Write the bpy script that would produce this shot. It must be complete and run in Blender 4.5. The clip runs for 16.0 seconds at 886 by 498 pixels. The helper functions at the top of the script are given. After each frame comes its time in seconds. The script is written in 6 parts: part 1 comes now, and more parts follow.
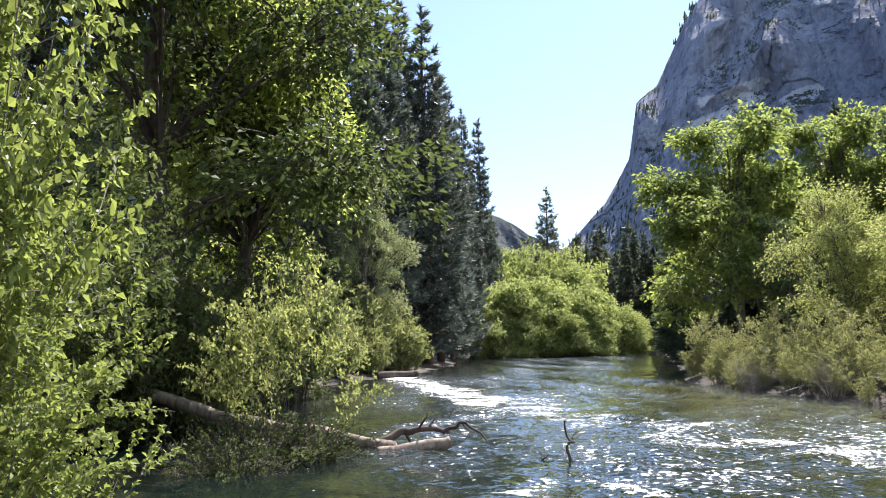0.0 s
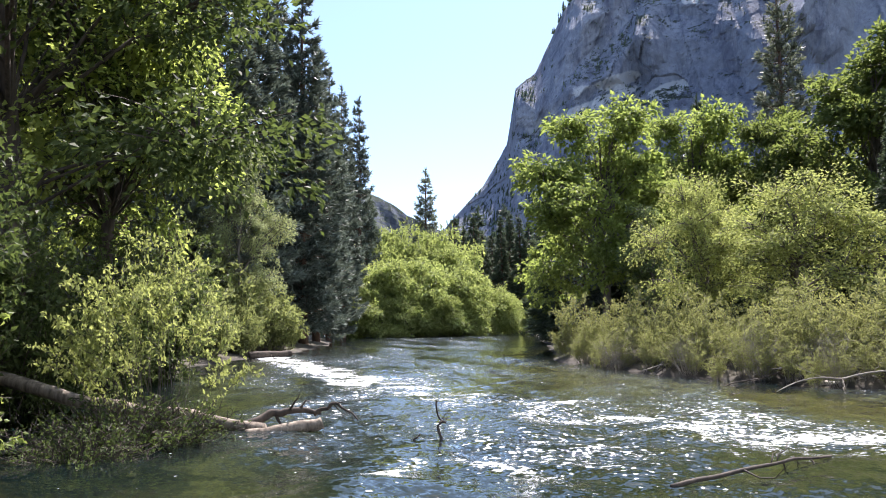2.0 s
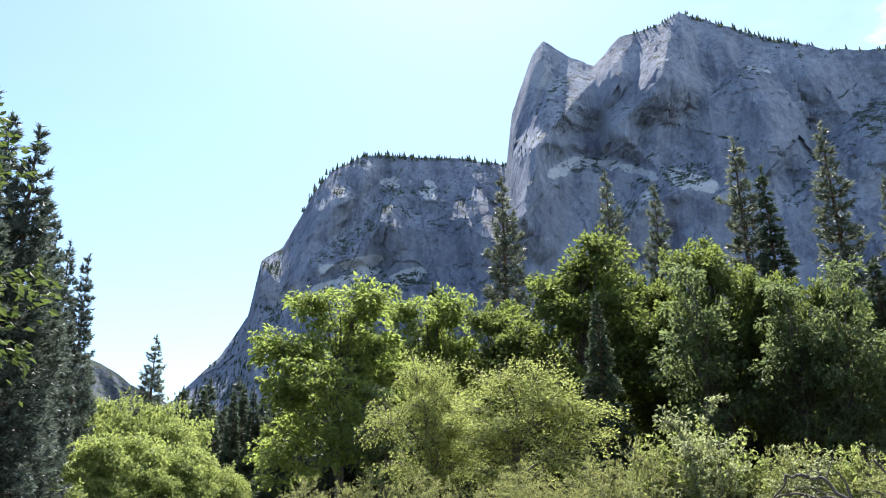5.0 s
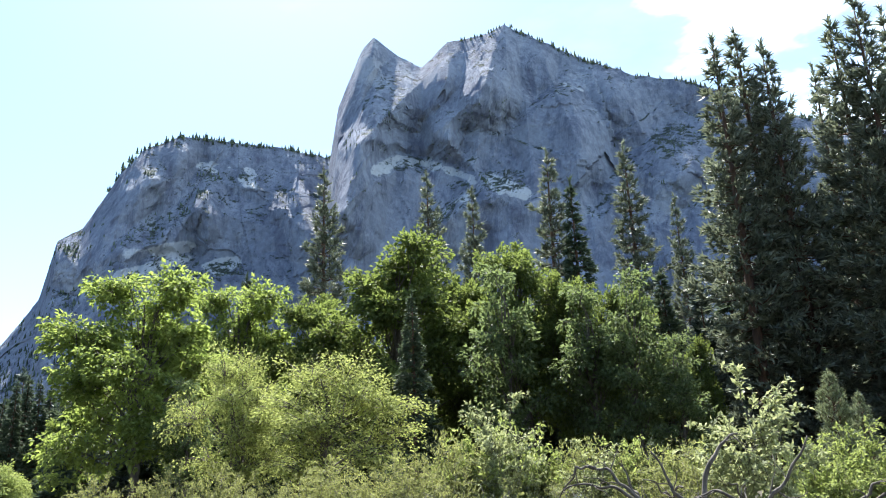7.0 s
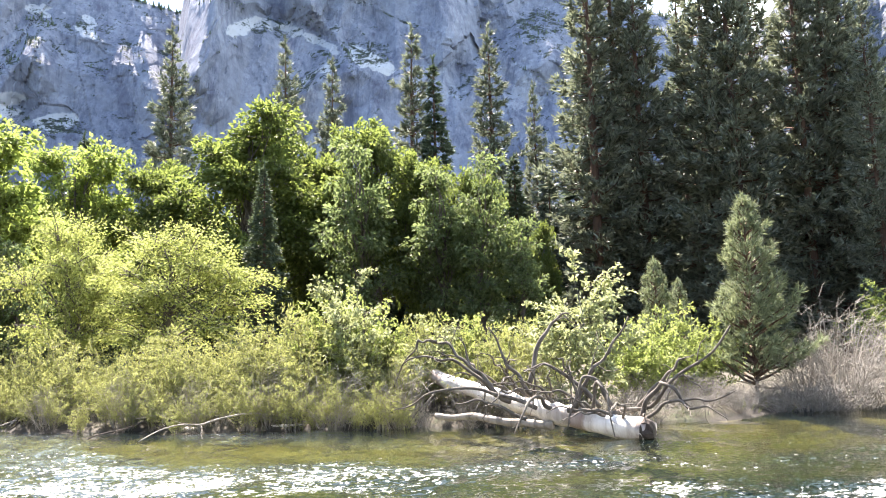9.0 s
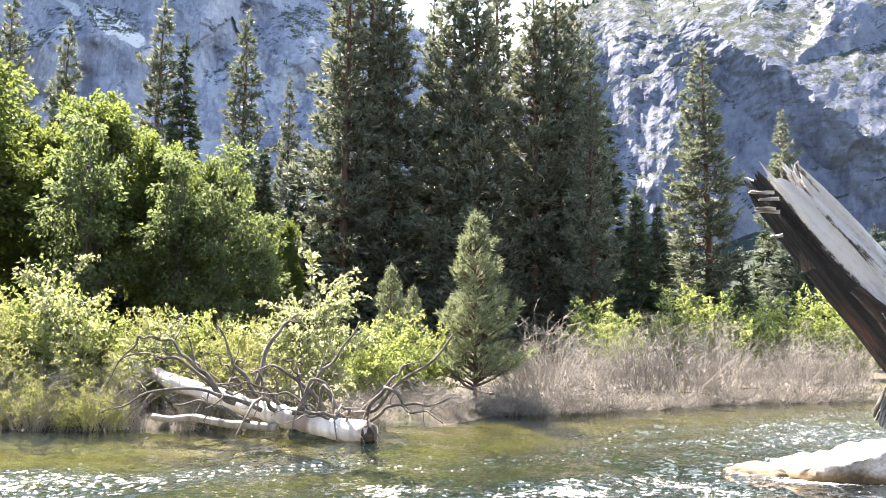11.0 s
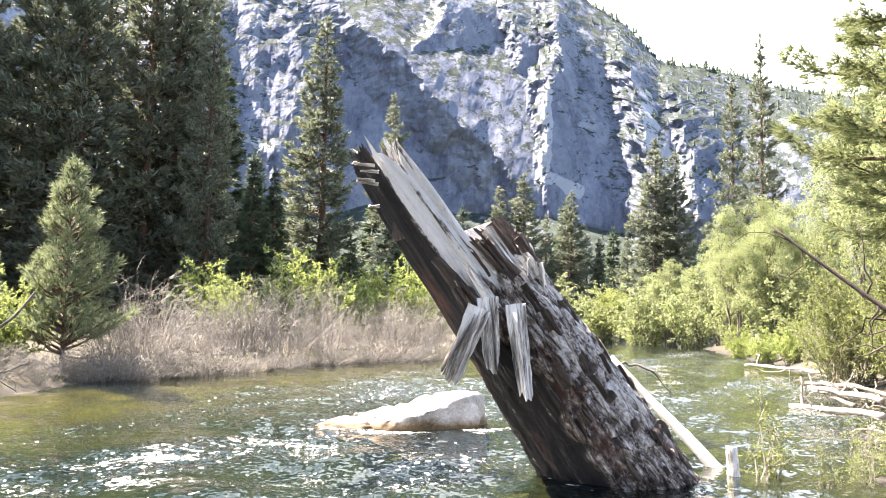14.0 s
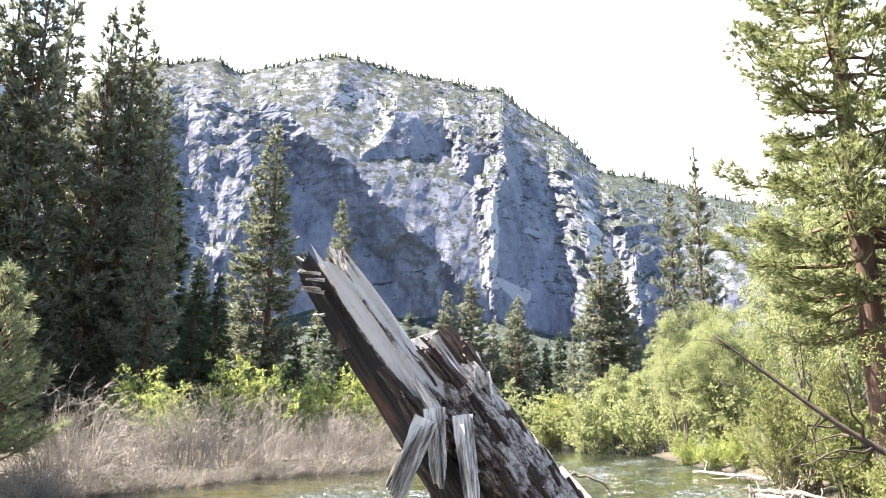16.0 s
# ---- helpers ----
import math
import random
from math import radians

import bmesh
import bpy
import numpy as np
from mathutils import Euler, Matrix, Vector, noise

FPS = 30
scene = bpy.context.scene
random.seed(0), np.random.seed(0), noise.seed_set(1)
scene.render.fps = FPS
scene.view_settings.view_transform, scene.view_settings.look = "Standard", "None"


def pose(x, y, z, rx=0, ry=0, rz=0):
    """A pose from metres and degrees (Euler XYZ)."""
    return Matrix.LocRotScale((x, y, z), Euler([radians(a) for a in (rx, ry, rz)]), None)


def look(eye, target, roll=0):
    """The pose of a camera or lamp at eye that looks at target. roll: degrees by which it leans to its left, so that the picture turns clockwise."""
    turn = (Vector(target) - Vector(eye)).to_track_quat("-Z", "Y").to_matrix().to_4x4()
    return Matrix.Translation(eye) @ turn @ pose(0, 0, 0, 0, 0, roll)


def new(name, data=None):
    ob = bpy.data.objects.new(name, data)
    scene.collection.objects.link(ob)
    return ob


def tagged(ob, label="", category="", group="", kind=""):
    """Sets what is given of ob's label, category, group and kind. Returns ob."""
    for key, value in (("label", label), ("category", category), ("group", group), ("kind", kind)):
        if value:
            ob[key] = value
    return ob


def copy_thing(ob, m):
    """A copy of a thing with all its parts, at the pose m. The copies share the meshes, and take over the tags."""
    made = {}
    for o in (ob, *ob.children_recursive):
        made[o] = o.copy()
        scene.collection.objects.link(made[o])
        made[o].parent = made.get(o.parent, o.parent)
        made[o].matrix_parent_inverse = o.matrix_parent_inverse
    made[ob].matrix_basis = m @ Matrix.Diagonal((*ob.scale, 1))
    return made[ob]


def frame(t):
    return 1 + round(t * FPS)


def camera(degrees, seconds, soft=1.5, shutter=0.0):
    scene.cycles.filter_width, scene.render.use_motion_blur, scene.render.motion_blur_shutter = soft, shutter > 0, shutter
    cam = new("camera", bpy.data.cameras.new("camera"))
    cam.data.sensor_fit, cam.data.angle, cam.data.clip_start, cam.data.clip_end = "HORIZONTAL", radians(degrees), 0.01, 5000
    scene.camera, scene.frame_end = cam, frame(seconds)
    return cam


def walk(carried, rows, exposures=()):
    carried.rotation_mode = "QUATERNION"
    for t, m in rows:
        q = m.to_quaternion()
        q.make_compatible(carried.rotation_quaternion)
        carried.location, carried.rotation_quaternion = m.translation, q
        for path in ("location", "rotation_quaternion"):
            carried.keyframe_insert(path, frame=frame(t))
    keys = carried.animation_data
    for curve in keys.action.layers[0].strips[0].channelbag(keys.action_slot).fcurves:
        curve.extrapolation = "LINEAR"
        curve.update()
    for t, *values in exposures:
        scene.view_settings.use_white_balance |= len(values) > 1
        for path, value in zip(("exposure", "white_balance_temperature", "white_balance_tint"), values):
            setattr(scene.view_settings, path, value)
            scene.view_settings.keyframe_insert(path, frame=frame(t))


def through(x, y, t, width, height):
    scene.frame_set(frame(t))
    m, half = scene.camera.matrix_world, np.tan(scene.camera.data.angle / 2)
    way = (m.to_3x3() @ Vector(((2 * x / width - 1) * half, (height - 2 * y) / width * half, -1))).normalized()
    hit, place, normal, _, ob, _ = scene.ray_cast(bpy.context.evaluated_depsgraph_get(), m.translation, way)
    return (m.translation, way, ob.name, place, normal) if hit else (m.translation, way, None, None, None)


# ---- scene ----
cam = camera(59.06, 16.0, 1.0)
EYE = 1.5
PATH = [
    (0.0, 0.006, -0.140, -0.087, 0.00, 7.11, 1.12),
    (0.5, 0.009, -0.134, -0.090, -1.59, 6.51, 0.99),
    (1.0, 0.016, -0.120, -0.092, -3.11, 5.77, 0.73),
    (1.5, 0.014, -0.096, -0.086, -4.90, 5.17, 0.97),
    (2.0, 0.045, -0.066, -0.076, -8.91, 5.49, 0.85),
    (2.5, 0.078, -0.044, -0.064, -14.80, 8.34, 0.57),
    (3.0, 0.098, -0.025, -0.047, -19.06, 12.05, 0.63),
    (3.5, 0.110, -0.007, -0.035, -21.75, 14.02, 0.85),
    (3.7, 0.111, -0.003, -0.030, -22.60, 14.36, 0.96),
    (5.8, 0.116, -0.002, -0.019, -32.87, 19.83, 1.68),
    (6.0, 0.116, 0.002, -0.022, -34.27, 19.83, 1.87),
    (6.5, 0.122, 0.003, -0.022, -37.51, 19.12, 2.07),
    (7.0, 0.136, -0.004, -0.022, -41.99, 17.23, 2.32),
    (7.5, 0.141, -0.007, -0.027, -45.11, 14.26, 2.33),
    (8.0, 0.148, -0.020, -0.033, -48.59, 11.37, 2.13),
    (8.2, 0.152, -0.029, -0.033, -49.52, 10.48, 2.04),
    (10.3, 0.258, -0.164, 0.034, -60.61, 4.60, 0.12),
    (10.5, 0.265, -0.184, 0.033, -63.26, 4.84, 0.12),
    (11.0, 0.277, -0.207, 0.046, -70.88, 7.66, -0.46),
    (11.5, 0.278, -0.230, 0.039, -77.28, 8.11, -0.49),
    (12.0, 0.284, -0.240, 0.028, -82.50, 6.82, -0.82),
    (12.5, 0.299, -0.252, 0.026, -86.50, 6.25, -0.89),
    (13.0, 0.319, -0.273, 0.025, -90.66, 5.72, -0.97),
    (13.5, 0.329, -0.289, 0.024, -94.78, 5.50, -0.93),
    (14.0, 0.345, -0.310, 0.027, -98.61, 5.31, -0.86),
    (14.5, 0.358, -0.322, 0.039, -100.23, 5.57, -0.75),
    (15.0, 0.376, -0.329, 0.052, -101.43, 8.48, -0.47),
    (15.5, 0.368, -0.327, 0.063, -101.96, 10.97, -0.37),
    (16.0, 0.358, -0.323, 0.069, -102.41, 13.00, -0.34),
]


def view(x, y, z, yaw, pitch, lean):
    a, p = radians(yaw), radians(pitch)
    eye = Vector((x, y, z + EYE))
    return look(eye, eye + Vector((-math.sin(a) * math.cos(p), math.cos(a) * math.cos(p), math.sin(p))), -lean)


EXPOSURES = [(0, 1.75, 6300, 22), (3.5, 1.75, 6300, 21), (6.0, 1.79, 6120, 11), (7.0, 1.95, 6120, 11), (7.5, 2.12, 6120, 11), (8.0, 2.60, 6350, 15), (10.5, 2.98, 6900, 20), (12.5, 3.10, 7000, 21), (14.5, 3.08, 7000, 21), (16.0, 2.89, 6950, 20)]
walk(cam, [(row[0], view(*row[1:])) for row in PATH], EXPOSURES)

# ---- sky and sun ----
SUN_AZ, SUN_EL = -31.0, 57.0   # degrees left of the first view, above the horizon


def polar(az, d, z=0.0):
    a = radians(az)
    return Vector((-math.sin(a) * d, math.cos(a) * d, z))


def nodes_of(owner):
    owner.use_nodes = True
    tree = owner.node_tree
    tree.nodes.clear()
    return tree


class Net:
    """Short hand for node trees."""

    def __init__(self, owner):
        self.tree = nodes_of(owner)

    def add(self, kind, ins=None, **props):
        node = self.tree.nodes.new(kind)
        if "operation" in props:
            node.operation = props["operation"]
        if "use_clamp" in props:
            node.use_clamp = props["use_clamp"]
        if "data_type" in props:
            node.data_type, node.blend_type = props["data_type"], props["blend_type"]
        if "attribute_name" in props:
            node.attribute_name = props["attribute_name"]
        for key, value in (ins or {}).items():
            if isinstance(value, bpy.types.NodeSocket):
                self.tree.links.new(value, node.inputs[key])
            else:
                node.inputs[key].default_value = value
        return node

    def ramp(self, fac, stops):
        node = self.add("ShaderNodeValToRGB", {0: fac})
        cr = node.color_ramp
        while len(cr.elements) < len(stops):
            cr.elements.new(0.5)
        for e, (pos, col) in zip(cr.elements, stops):
            e.position = pos
            e.color = (*col, 1) if len(col) == 3 else col
        return node.outputs[0]

    def noise(self, vec, scale, detail=4, rough=0.55, stretch=None):
        if stretch:
            vec = self.add("ShaderNodeMapping", {0: vec, 3: stretch}).outputs[0]
        return self.add("ShaderNodeTexNoise", {0: vec, "Scale": scale, "Detail": detail, "Roughness": rough}).outputs[0]

    def mix(self, fac, a, b, mode="MIX"):
        node = self.add("ShaderNodeMix", {0: fac, 6: a, 7: b}, data_type="RGBA", blend_type=mode)
        return node.outputs[2]

    def math(self, op, a, b=0.0, clamp=False):
        return self.add("ShaderNodeMath", {0: a, 1: b}, operation=op, use_clamp=clamp).outputs[0]

    def bump(self, height, strength=0.5, distance=0.02, normal=None):
        ins = {"Height": height, "Strength": strength, "Distance": distance}
        if normal is not None:
            ins["Normal"] = normal
        return self.add("ShaderNodeBump", ins).outputs[0]

    def coords(self, which="Object"):
        return self.add("ShaderNodeTexCoord").outputs[which]

    def out(self, shader, world=False):
        self.add("ShaderNodeOutputWorld" if world else "ShaderNodeOutputMaterial", {0: shader})


world = bpy.data.worlds.new("sky")
scene.world = world
n = Net(world)
sky = n.add("ShaderNodeTexSky")
sky.sky_type, sky.sun_disc = "NISHITA", False
sky.sun_elevation, sky.sun_rotation = radians(SUN_EL), radians(-SUN_AZ)
sky.air_density, sky.dust_density, sky.ozone_density, sky.altitude = 1.0, 1.6, 1.0, 1500
ray = n.coords("Generated")
cl = n.noise(ray, 2.6, 6, 0.55, (1, 1, 2.6))
# broken cloud that thickens towards the south-east
east = n.add("ShaderNodeVectorMath", {0: ray, 1: polar(-118, 1, 0.25).normalized()}, operation="DOT_PRODUCT").outputs["Value"]
veil = n.math("ADD", cl, n.math("MULTIPLY", n.math("SUBTRACT", east, 0.55), 0.5))
cover = n.ramp(veil, [(0.42, (0.05, 0.05, 0.05)), (0.54, (0.12, 0.12, 0.12)), (0.66, (1, 1, 1))])
cloudy = n.mix(cover, sky.outputs[0], (9.0, 9.4, 9.6, 1))
n.out(n.add("ShaderNodeBackground", {0: n.mix(1.0, cloudy, (0.87, 0.98, 1.0, 1), "MULTIPLY"), 1: 0.082}).outputs[0], world=True)

sun = new("sun", bpy.data.lights.new("sun", "SUN"))
sun.data.energy, sun.data.angle, sun.data.color = 4.9, radians(0.6), (1.0, 0.95, 0.86)
sun.matrix_world = look(polar(SUN_AZ, 60 * math.cos(radians(SUN_EL)), 60 * math.sin(radians(SUN_EL))), (0, 0, 0))


# ---- materials ----
def surface(name):
    mat = bpy.data.materials.new(name)
    return mat, Net(mat)


def leaf_material(name, dark, light, through=0.45, gloss=0.25, rough=0.6):
    """Foliage: each leaf its own shade, light shines through the blade."""
    mat, n = surface(name)
    dark, light = ((r, g, b * 1.1) for r, g, b in (dark, light))
    isl = n.add("ShaderNodeNewGeometry").outputs["Random Per Island"]
    big = n.noise(n.coords("Object"), 0.9, 2)
    f = n.math("ADD", n.math("MULTIPLY", isl, 0.6), n.math("MULTIPLY", big, 0.4))
    col = n.ramp(f, [(0.15, dark), (0.8, light)])
    b = n.add("ShaderNodeBsdfPrincipled", {"Base Color": col, "Roughness": rough, "Specular IOR Level": gloss}).outputs[0]
    tcol = n.mix(0.5, col, (light[0] * 1.25, light[1] * 1.25, light[2] * 0.95, 1))
    t = n.add("ShaderNodeBsdfTranslucent", {0: tcol}).outputs[0]
    n.out(n.add("ShaderNodeMixShader", {0: through, 1: b, 2: t}).outputs[0])
    return mat


def bark_material(name, dark, light, scale=6.0, depth=0.03):
    mat, n = surface(name)
    co = n.coords("Object")
    grain = n.noise(co, scale, 5, 0.65, (1, 1, 0.18))
    patch = n.noise(co, scale * 0.25, 3)
    col = n.ramp(n.math("ADD", n.math("MULTIPLY", grain, 0.75), n.math("MULTIPLY", patch, 0.25)), [(0.35, dark), (0.65, light)])
    n.out(n.add("ShaderNodeBsdfPrincipled", {"Base Color": col, "Roughness": 0.9, "Normal": n.bump(grain, 0.8, depth)}).outputs[0])
    return mat


M_PINE = leaf_material("pine needles", (0.035, 0.047, 0.034), (0.252, 0.285, 0.192), 0.25, 0.3, 0.55)
# darker copy of the pine needles, with the trees' shaded side in its colour
M_PINE_SHADED = leaf_material("dark pine needles", (0.022, 0.036, 0.027), (0.175, 0.215, 0.165), 0.18, 0.3, 0.55)
M_FIR = leaf_material("fir needles", (0.022, 0.036, 0.021), (0.120, 0.160, 0.088), 0.25)
M_YOUNG = leaf_material("young pine needles", (0.050, 0.066, 0.030), (0.245, 0.280, 0.125), 0.35)
M_COTTON = leaf_material("cottonwood leaves", (0.070, 0.100, 0.025), (0.260, 0.325, 0.082), 0.6)
M_MAPLE = leaf_material("maple leaves", (0.038, 0.058, 0.016), (0.175, 0.220, 0.057), 0.56)
M_ALDER = leaf_material("alder leaves", (0.09, 0.115, 0.034), (0.34, 0.38, 0.12), 0.54)
M_PALE = leaf_material("pale feathery leaves", (0.105, 0.13, 0.055), (0.33, 0.375, 0.175), 0.5)
M_WILLOW = leaf_material("willow leaves", (0.085, 0.11, 0.035), (0.235, 0.265, 0.095), 0.5)
M_BRIGHT = leaf_material("bright willow leaves", (0.09, 0.125, 0.036), (0.33, 0.385, 0.12), 0.48)
# brighter copy of the maple leaves, sunlight added in the colour
M_MAPLE_LIT = leaf_material("overhanging maple leaves", (0.085, 0.120, 0.028), (0.330, 0.400, 0.100), 0.66)
M_REED = leaf_material("thicket leaves", (0.078, 0.092, 0.030), (0.300, 0.318, 0.118), 0.46)
M_SILVER = leaf_material("pale sapling leaves", (0.103, 0.128, 0.048), (0.408, 0.439, 0.224), 0.4)
M_DOGWOOD = leaf_material("near shrub leaves", (0.050, 0.074, 0.018), (0.260, 0.320, 0.075), 0.48, 0.25, 0.5)
M_ASPEN = leaf_material("grey-green leaves", (0.036, 0.056, 0.022), (0.175, 0.225, 0.090), 0.52)
M_SOFT = leaf_material("soft young needles", (0.060, 0.078, 0.042), (0.260, 0.300, 0.165), 0.32)
# dark green that stands in for the shade over the near bank
M_SHADE_LEAF = leaf_material("oak leaves", (0.015, 0.026, 0.008), (0.098, 0.135, 0.036), 0.42)
M_BARK = bark_material("pine bark", (0.05, 0.03, 0.022), (0.16, 0.095, 0.06))
M_TWIG = bark_material("grey twig bark", (0.05, 0.042, 0.035), (0.16, 0.14, 0.115), 9, 0.01)
M_STRAW = bark_material("bare willow stems", (0.12, 0.108, 0.090), (0.31, 0.285, 0.245), 8, 0.005)
M_DRIFT = bark_material("bleached driftwood", (0.17, 0.145, 0.115), (0.42, 0.38, 0.33), 7, 0.012)
M_LOG = bark_material("weathered brown log", (0.055, 0.042, 0.03), (0.29, 0.24, 0.185), 12, 0.02)
M_DARKWOOD = bark_material("wet dark wood", (0.018, 0.014, 0.011), (0.08, 0.06, 0.045), 9, 0.02)


def ground_material():
    mat, n = surface("forest floor and river bed")
    co = n.coords("Object")
    z = n.add("ShaderNodeSeparateXYZ", {0: n.add("ShaderNodeNewGeometry").outputs["Position"]}).outputs[2]
    fine, wide = n.noise(co, 7.0, 6, 0.65), n.noise(co, 0.5, 4)
    stones = n.add("ShaderNodeTexVoronoi", {0: co, "Scale": 3.2}).outputs["Distance"]
    bar = n.add("ShaderNodeAttribute", attribute_name="sandbar").outputs["Fac"]
    sand = n.ramp(fine, [(0.3, (0.013, 0.010, 0.007)), (0.7, (0.036, 0.029, 0.020))])
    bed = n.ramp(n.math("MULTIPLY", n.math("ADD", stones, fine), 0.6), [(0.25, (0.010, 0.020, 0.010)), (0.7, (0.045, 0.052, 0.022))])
    litter = n.ramp(n.math("ADD", n.math("MULTIPLY", fine, 0.6), n.math("MULTIPLY", wide, 0.4)),
                    [(0.32, (0.018, 0.017, 0.009)), (0.5, (0.05, 0.04, 0.024)), (0.68, (0.042, 0.054, 0.018))])
    shore = n.ramp(n.math("ADD", n.math("MULTIPLY", z, 0.8), n.math("MULTIPLY", wide, 0.25)), [(0.14, (0, 0, 0)), (0.24, (1, 1, 1))])
    # bed colour darkens with depth in place of light lost in the water
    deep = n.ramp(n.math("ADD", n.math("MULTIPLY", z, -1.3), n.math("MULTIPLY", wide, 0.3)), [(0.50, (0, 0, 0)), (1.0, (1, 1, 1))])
    shoal = n.ramp(n.math("ADD", n.math("MULTIPLY", z, -1.0), n.math("MULTIPLY", wide, 0.1)), [(0.06, (0, 0, 0)), (0.16, (1, 1, 1))])
    pale = n.ramp(n.math("ADD", n.math("MULTIPLY", fine, 0.5), n.math("MULTIPLY", wide, 0.5)), [(0.35, (0.18, 0.15, 0.05)), (0.65, (0.34, 0.285, 0.11))])
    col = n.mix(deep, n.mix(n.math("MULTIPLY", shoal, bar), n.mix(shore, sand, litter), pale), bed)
    n.out(n.add("ShaderNodeBsdfPrincipled", {"Base Color": col, "Roughness": 0.95, "Normal": n.bump(fine, 0.7, 0.05)}).outputs[0])
    return mat


def water_material():
    mat, n = surface("river water")
    pos = n.add("ShaderNodeNewGeometry").outputs["Position"]
    foam = n.add("ShaderNodeAttribute", attribute_name="foam").outputs["Fac"]
    chop = n.add("ShaderNodeAttribute", attribute_name="chop").outputs["Fac"]
    warp = n.noise(pos, 0.35, 2)
    calm = n.math("ADD", n.math("MULTIPLY", chop, 1.5), n.math("MULTIPLY", warp, 0.12))

    def slopes(scale, detail, k):
        """Tilt of the wavelets, x and y, from two channels of one noise."""
        col = n.add("ShaderNodeTexNoise", {0: pos, "Scale": scale, "Detail": detail, "Roughness": 0.6}).outputs[1]
        centred = n.add("ShaderNodeVectorMath", {0: col, 1: (0.5, 0.5, 0.5)}, operation="SUBTRACT").outputs[0]
        return n.add("ShaderNodeVectorMath", {0: centred, 1: (k, k, 0.0)}, operation="MULTIPLY").outputs[0]

    tilt = n.add("ShaderNodeVectorMath", {0: slopes(2.2, 1, 1.0), 1: slopes(5.5, 1, 1.2)}, operation="ADD").outputs[0]
    tilt = n.add("ShaderNodeVectorMath", {0: tilt, 1: slopes(15.0, 1, 1.5)}, operation="ADD").outputs[0]
    tilt = n.add("ShaderNodeVectorMath", {0: tilt, "Scale": calm}, operation="SCALE").outputs[0]
    nor = n.add("ShaderNodeVectorMath", {0: n.add("ShaderNodeNewGeometry").outputs["Normal"], 1: tilt}, operation="ADD").outputs[0]
    nor = n.add("ShaderNodeVectorMath", {0: nor}, operation="NORMALIZE").outputs[0]
    fr = n.add("ShaderNodeFresnel", {0: 1.33, "Normal": nor}).outputs[0]
    rgh = n.math("ADD", n.math("MULTIPLY", calm, 0.05), 0.05, clamp=True)
    gloss = n.add("ShaderNodeBsdfGlossy", {0: (1, 1, 1, 1), 1: rgh, "Normal": nor}).outputs[0]
    clear = n.add("ShaderNodeBsdfTransparent", {0: n.mix(n.math("MULTIPLY", chop, 2.0, clamp=True), (0.235, 0.255, 0.090, 1), (0.10, 0.145, 0.130, 1))}).outputs[0]
    air = n.add("ShaderNodeAttribute", attribute_name="air").outputs["Fac"]
    # the sky's reflection is added here as a pale diffuse colour
    body = n.add("ShaderNodeBsdfDiffuse", {0: n.mix(air, (0.006, 0.016, 0.018, 1), (0.15, 0.19, 0.225, 1))}).outputs[0]
    clear = n.add("ShaderNodeMixShader", {0: 0.3, 1: clear, 2: body}).outputs[0]
    wet = n.add("ShaderNodeMixShader", {0: fr, 1: clear, 2: gloss}).outputs[0]
    lace = n.noise(pos, 11.0, 6, 0.74)
    gust = n.math("ADD", n.math("MULTIPLY", n.noise(pos, 1.1, 4, 0.6), 3.2), -0.7)
    bound = n.math("SUBTRACT", 0.78, n.math("MULTIPLY", n.math("MULTIPLY", foam, gust), 0.36))
    mask = n.math("MULTIPLY", n.math("SUBTRACT", lace, bound), 9.0, clamp=True)
    # small white flecks stand in for sun glints on the choppy water
    glint_fleck = n.noise(pos, 8.5, 2, 0.5)
    glint_fleck = n.math("MULTIPLY", n.math("SUBTRACT", n.math("ADD", glint_fleck, n.math("MULTIPLY", chop, 0.27)), 0.785), 16.0, clamp=True)
    mask = n.math("MAXIMUM", mask, glint_fleck)
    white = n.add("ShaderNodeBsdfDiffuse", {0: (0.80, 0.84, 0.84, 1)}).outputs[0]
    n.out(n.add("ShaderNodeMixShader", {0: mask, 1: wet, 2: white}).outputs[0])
    return mat


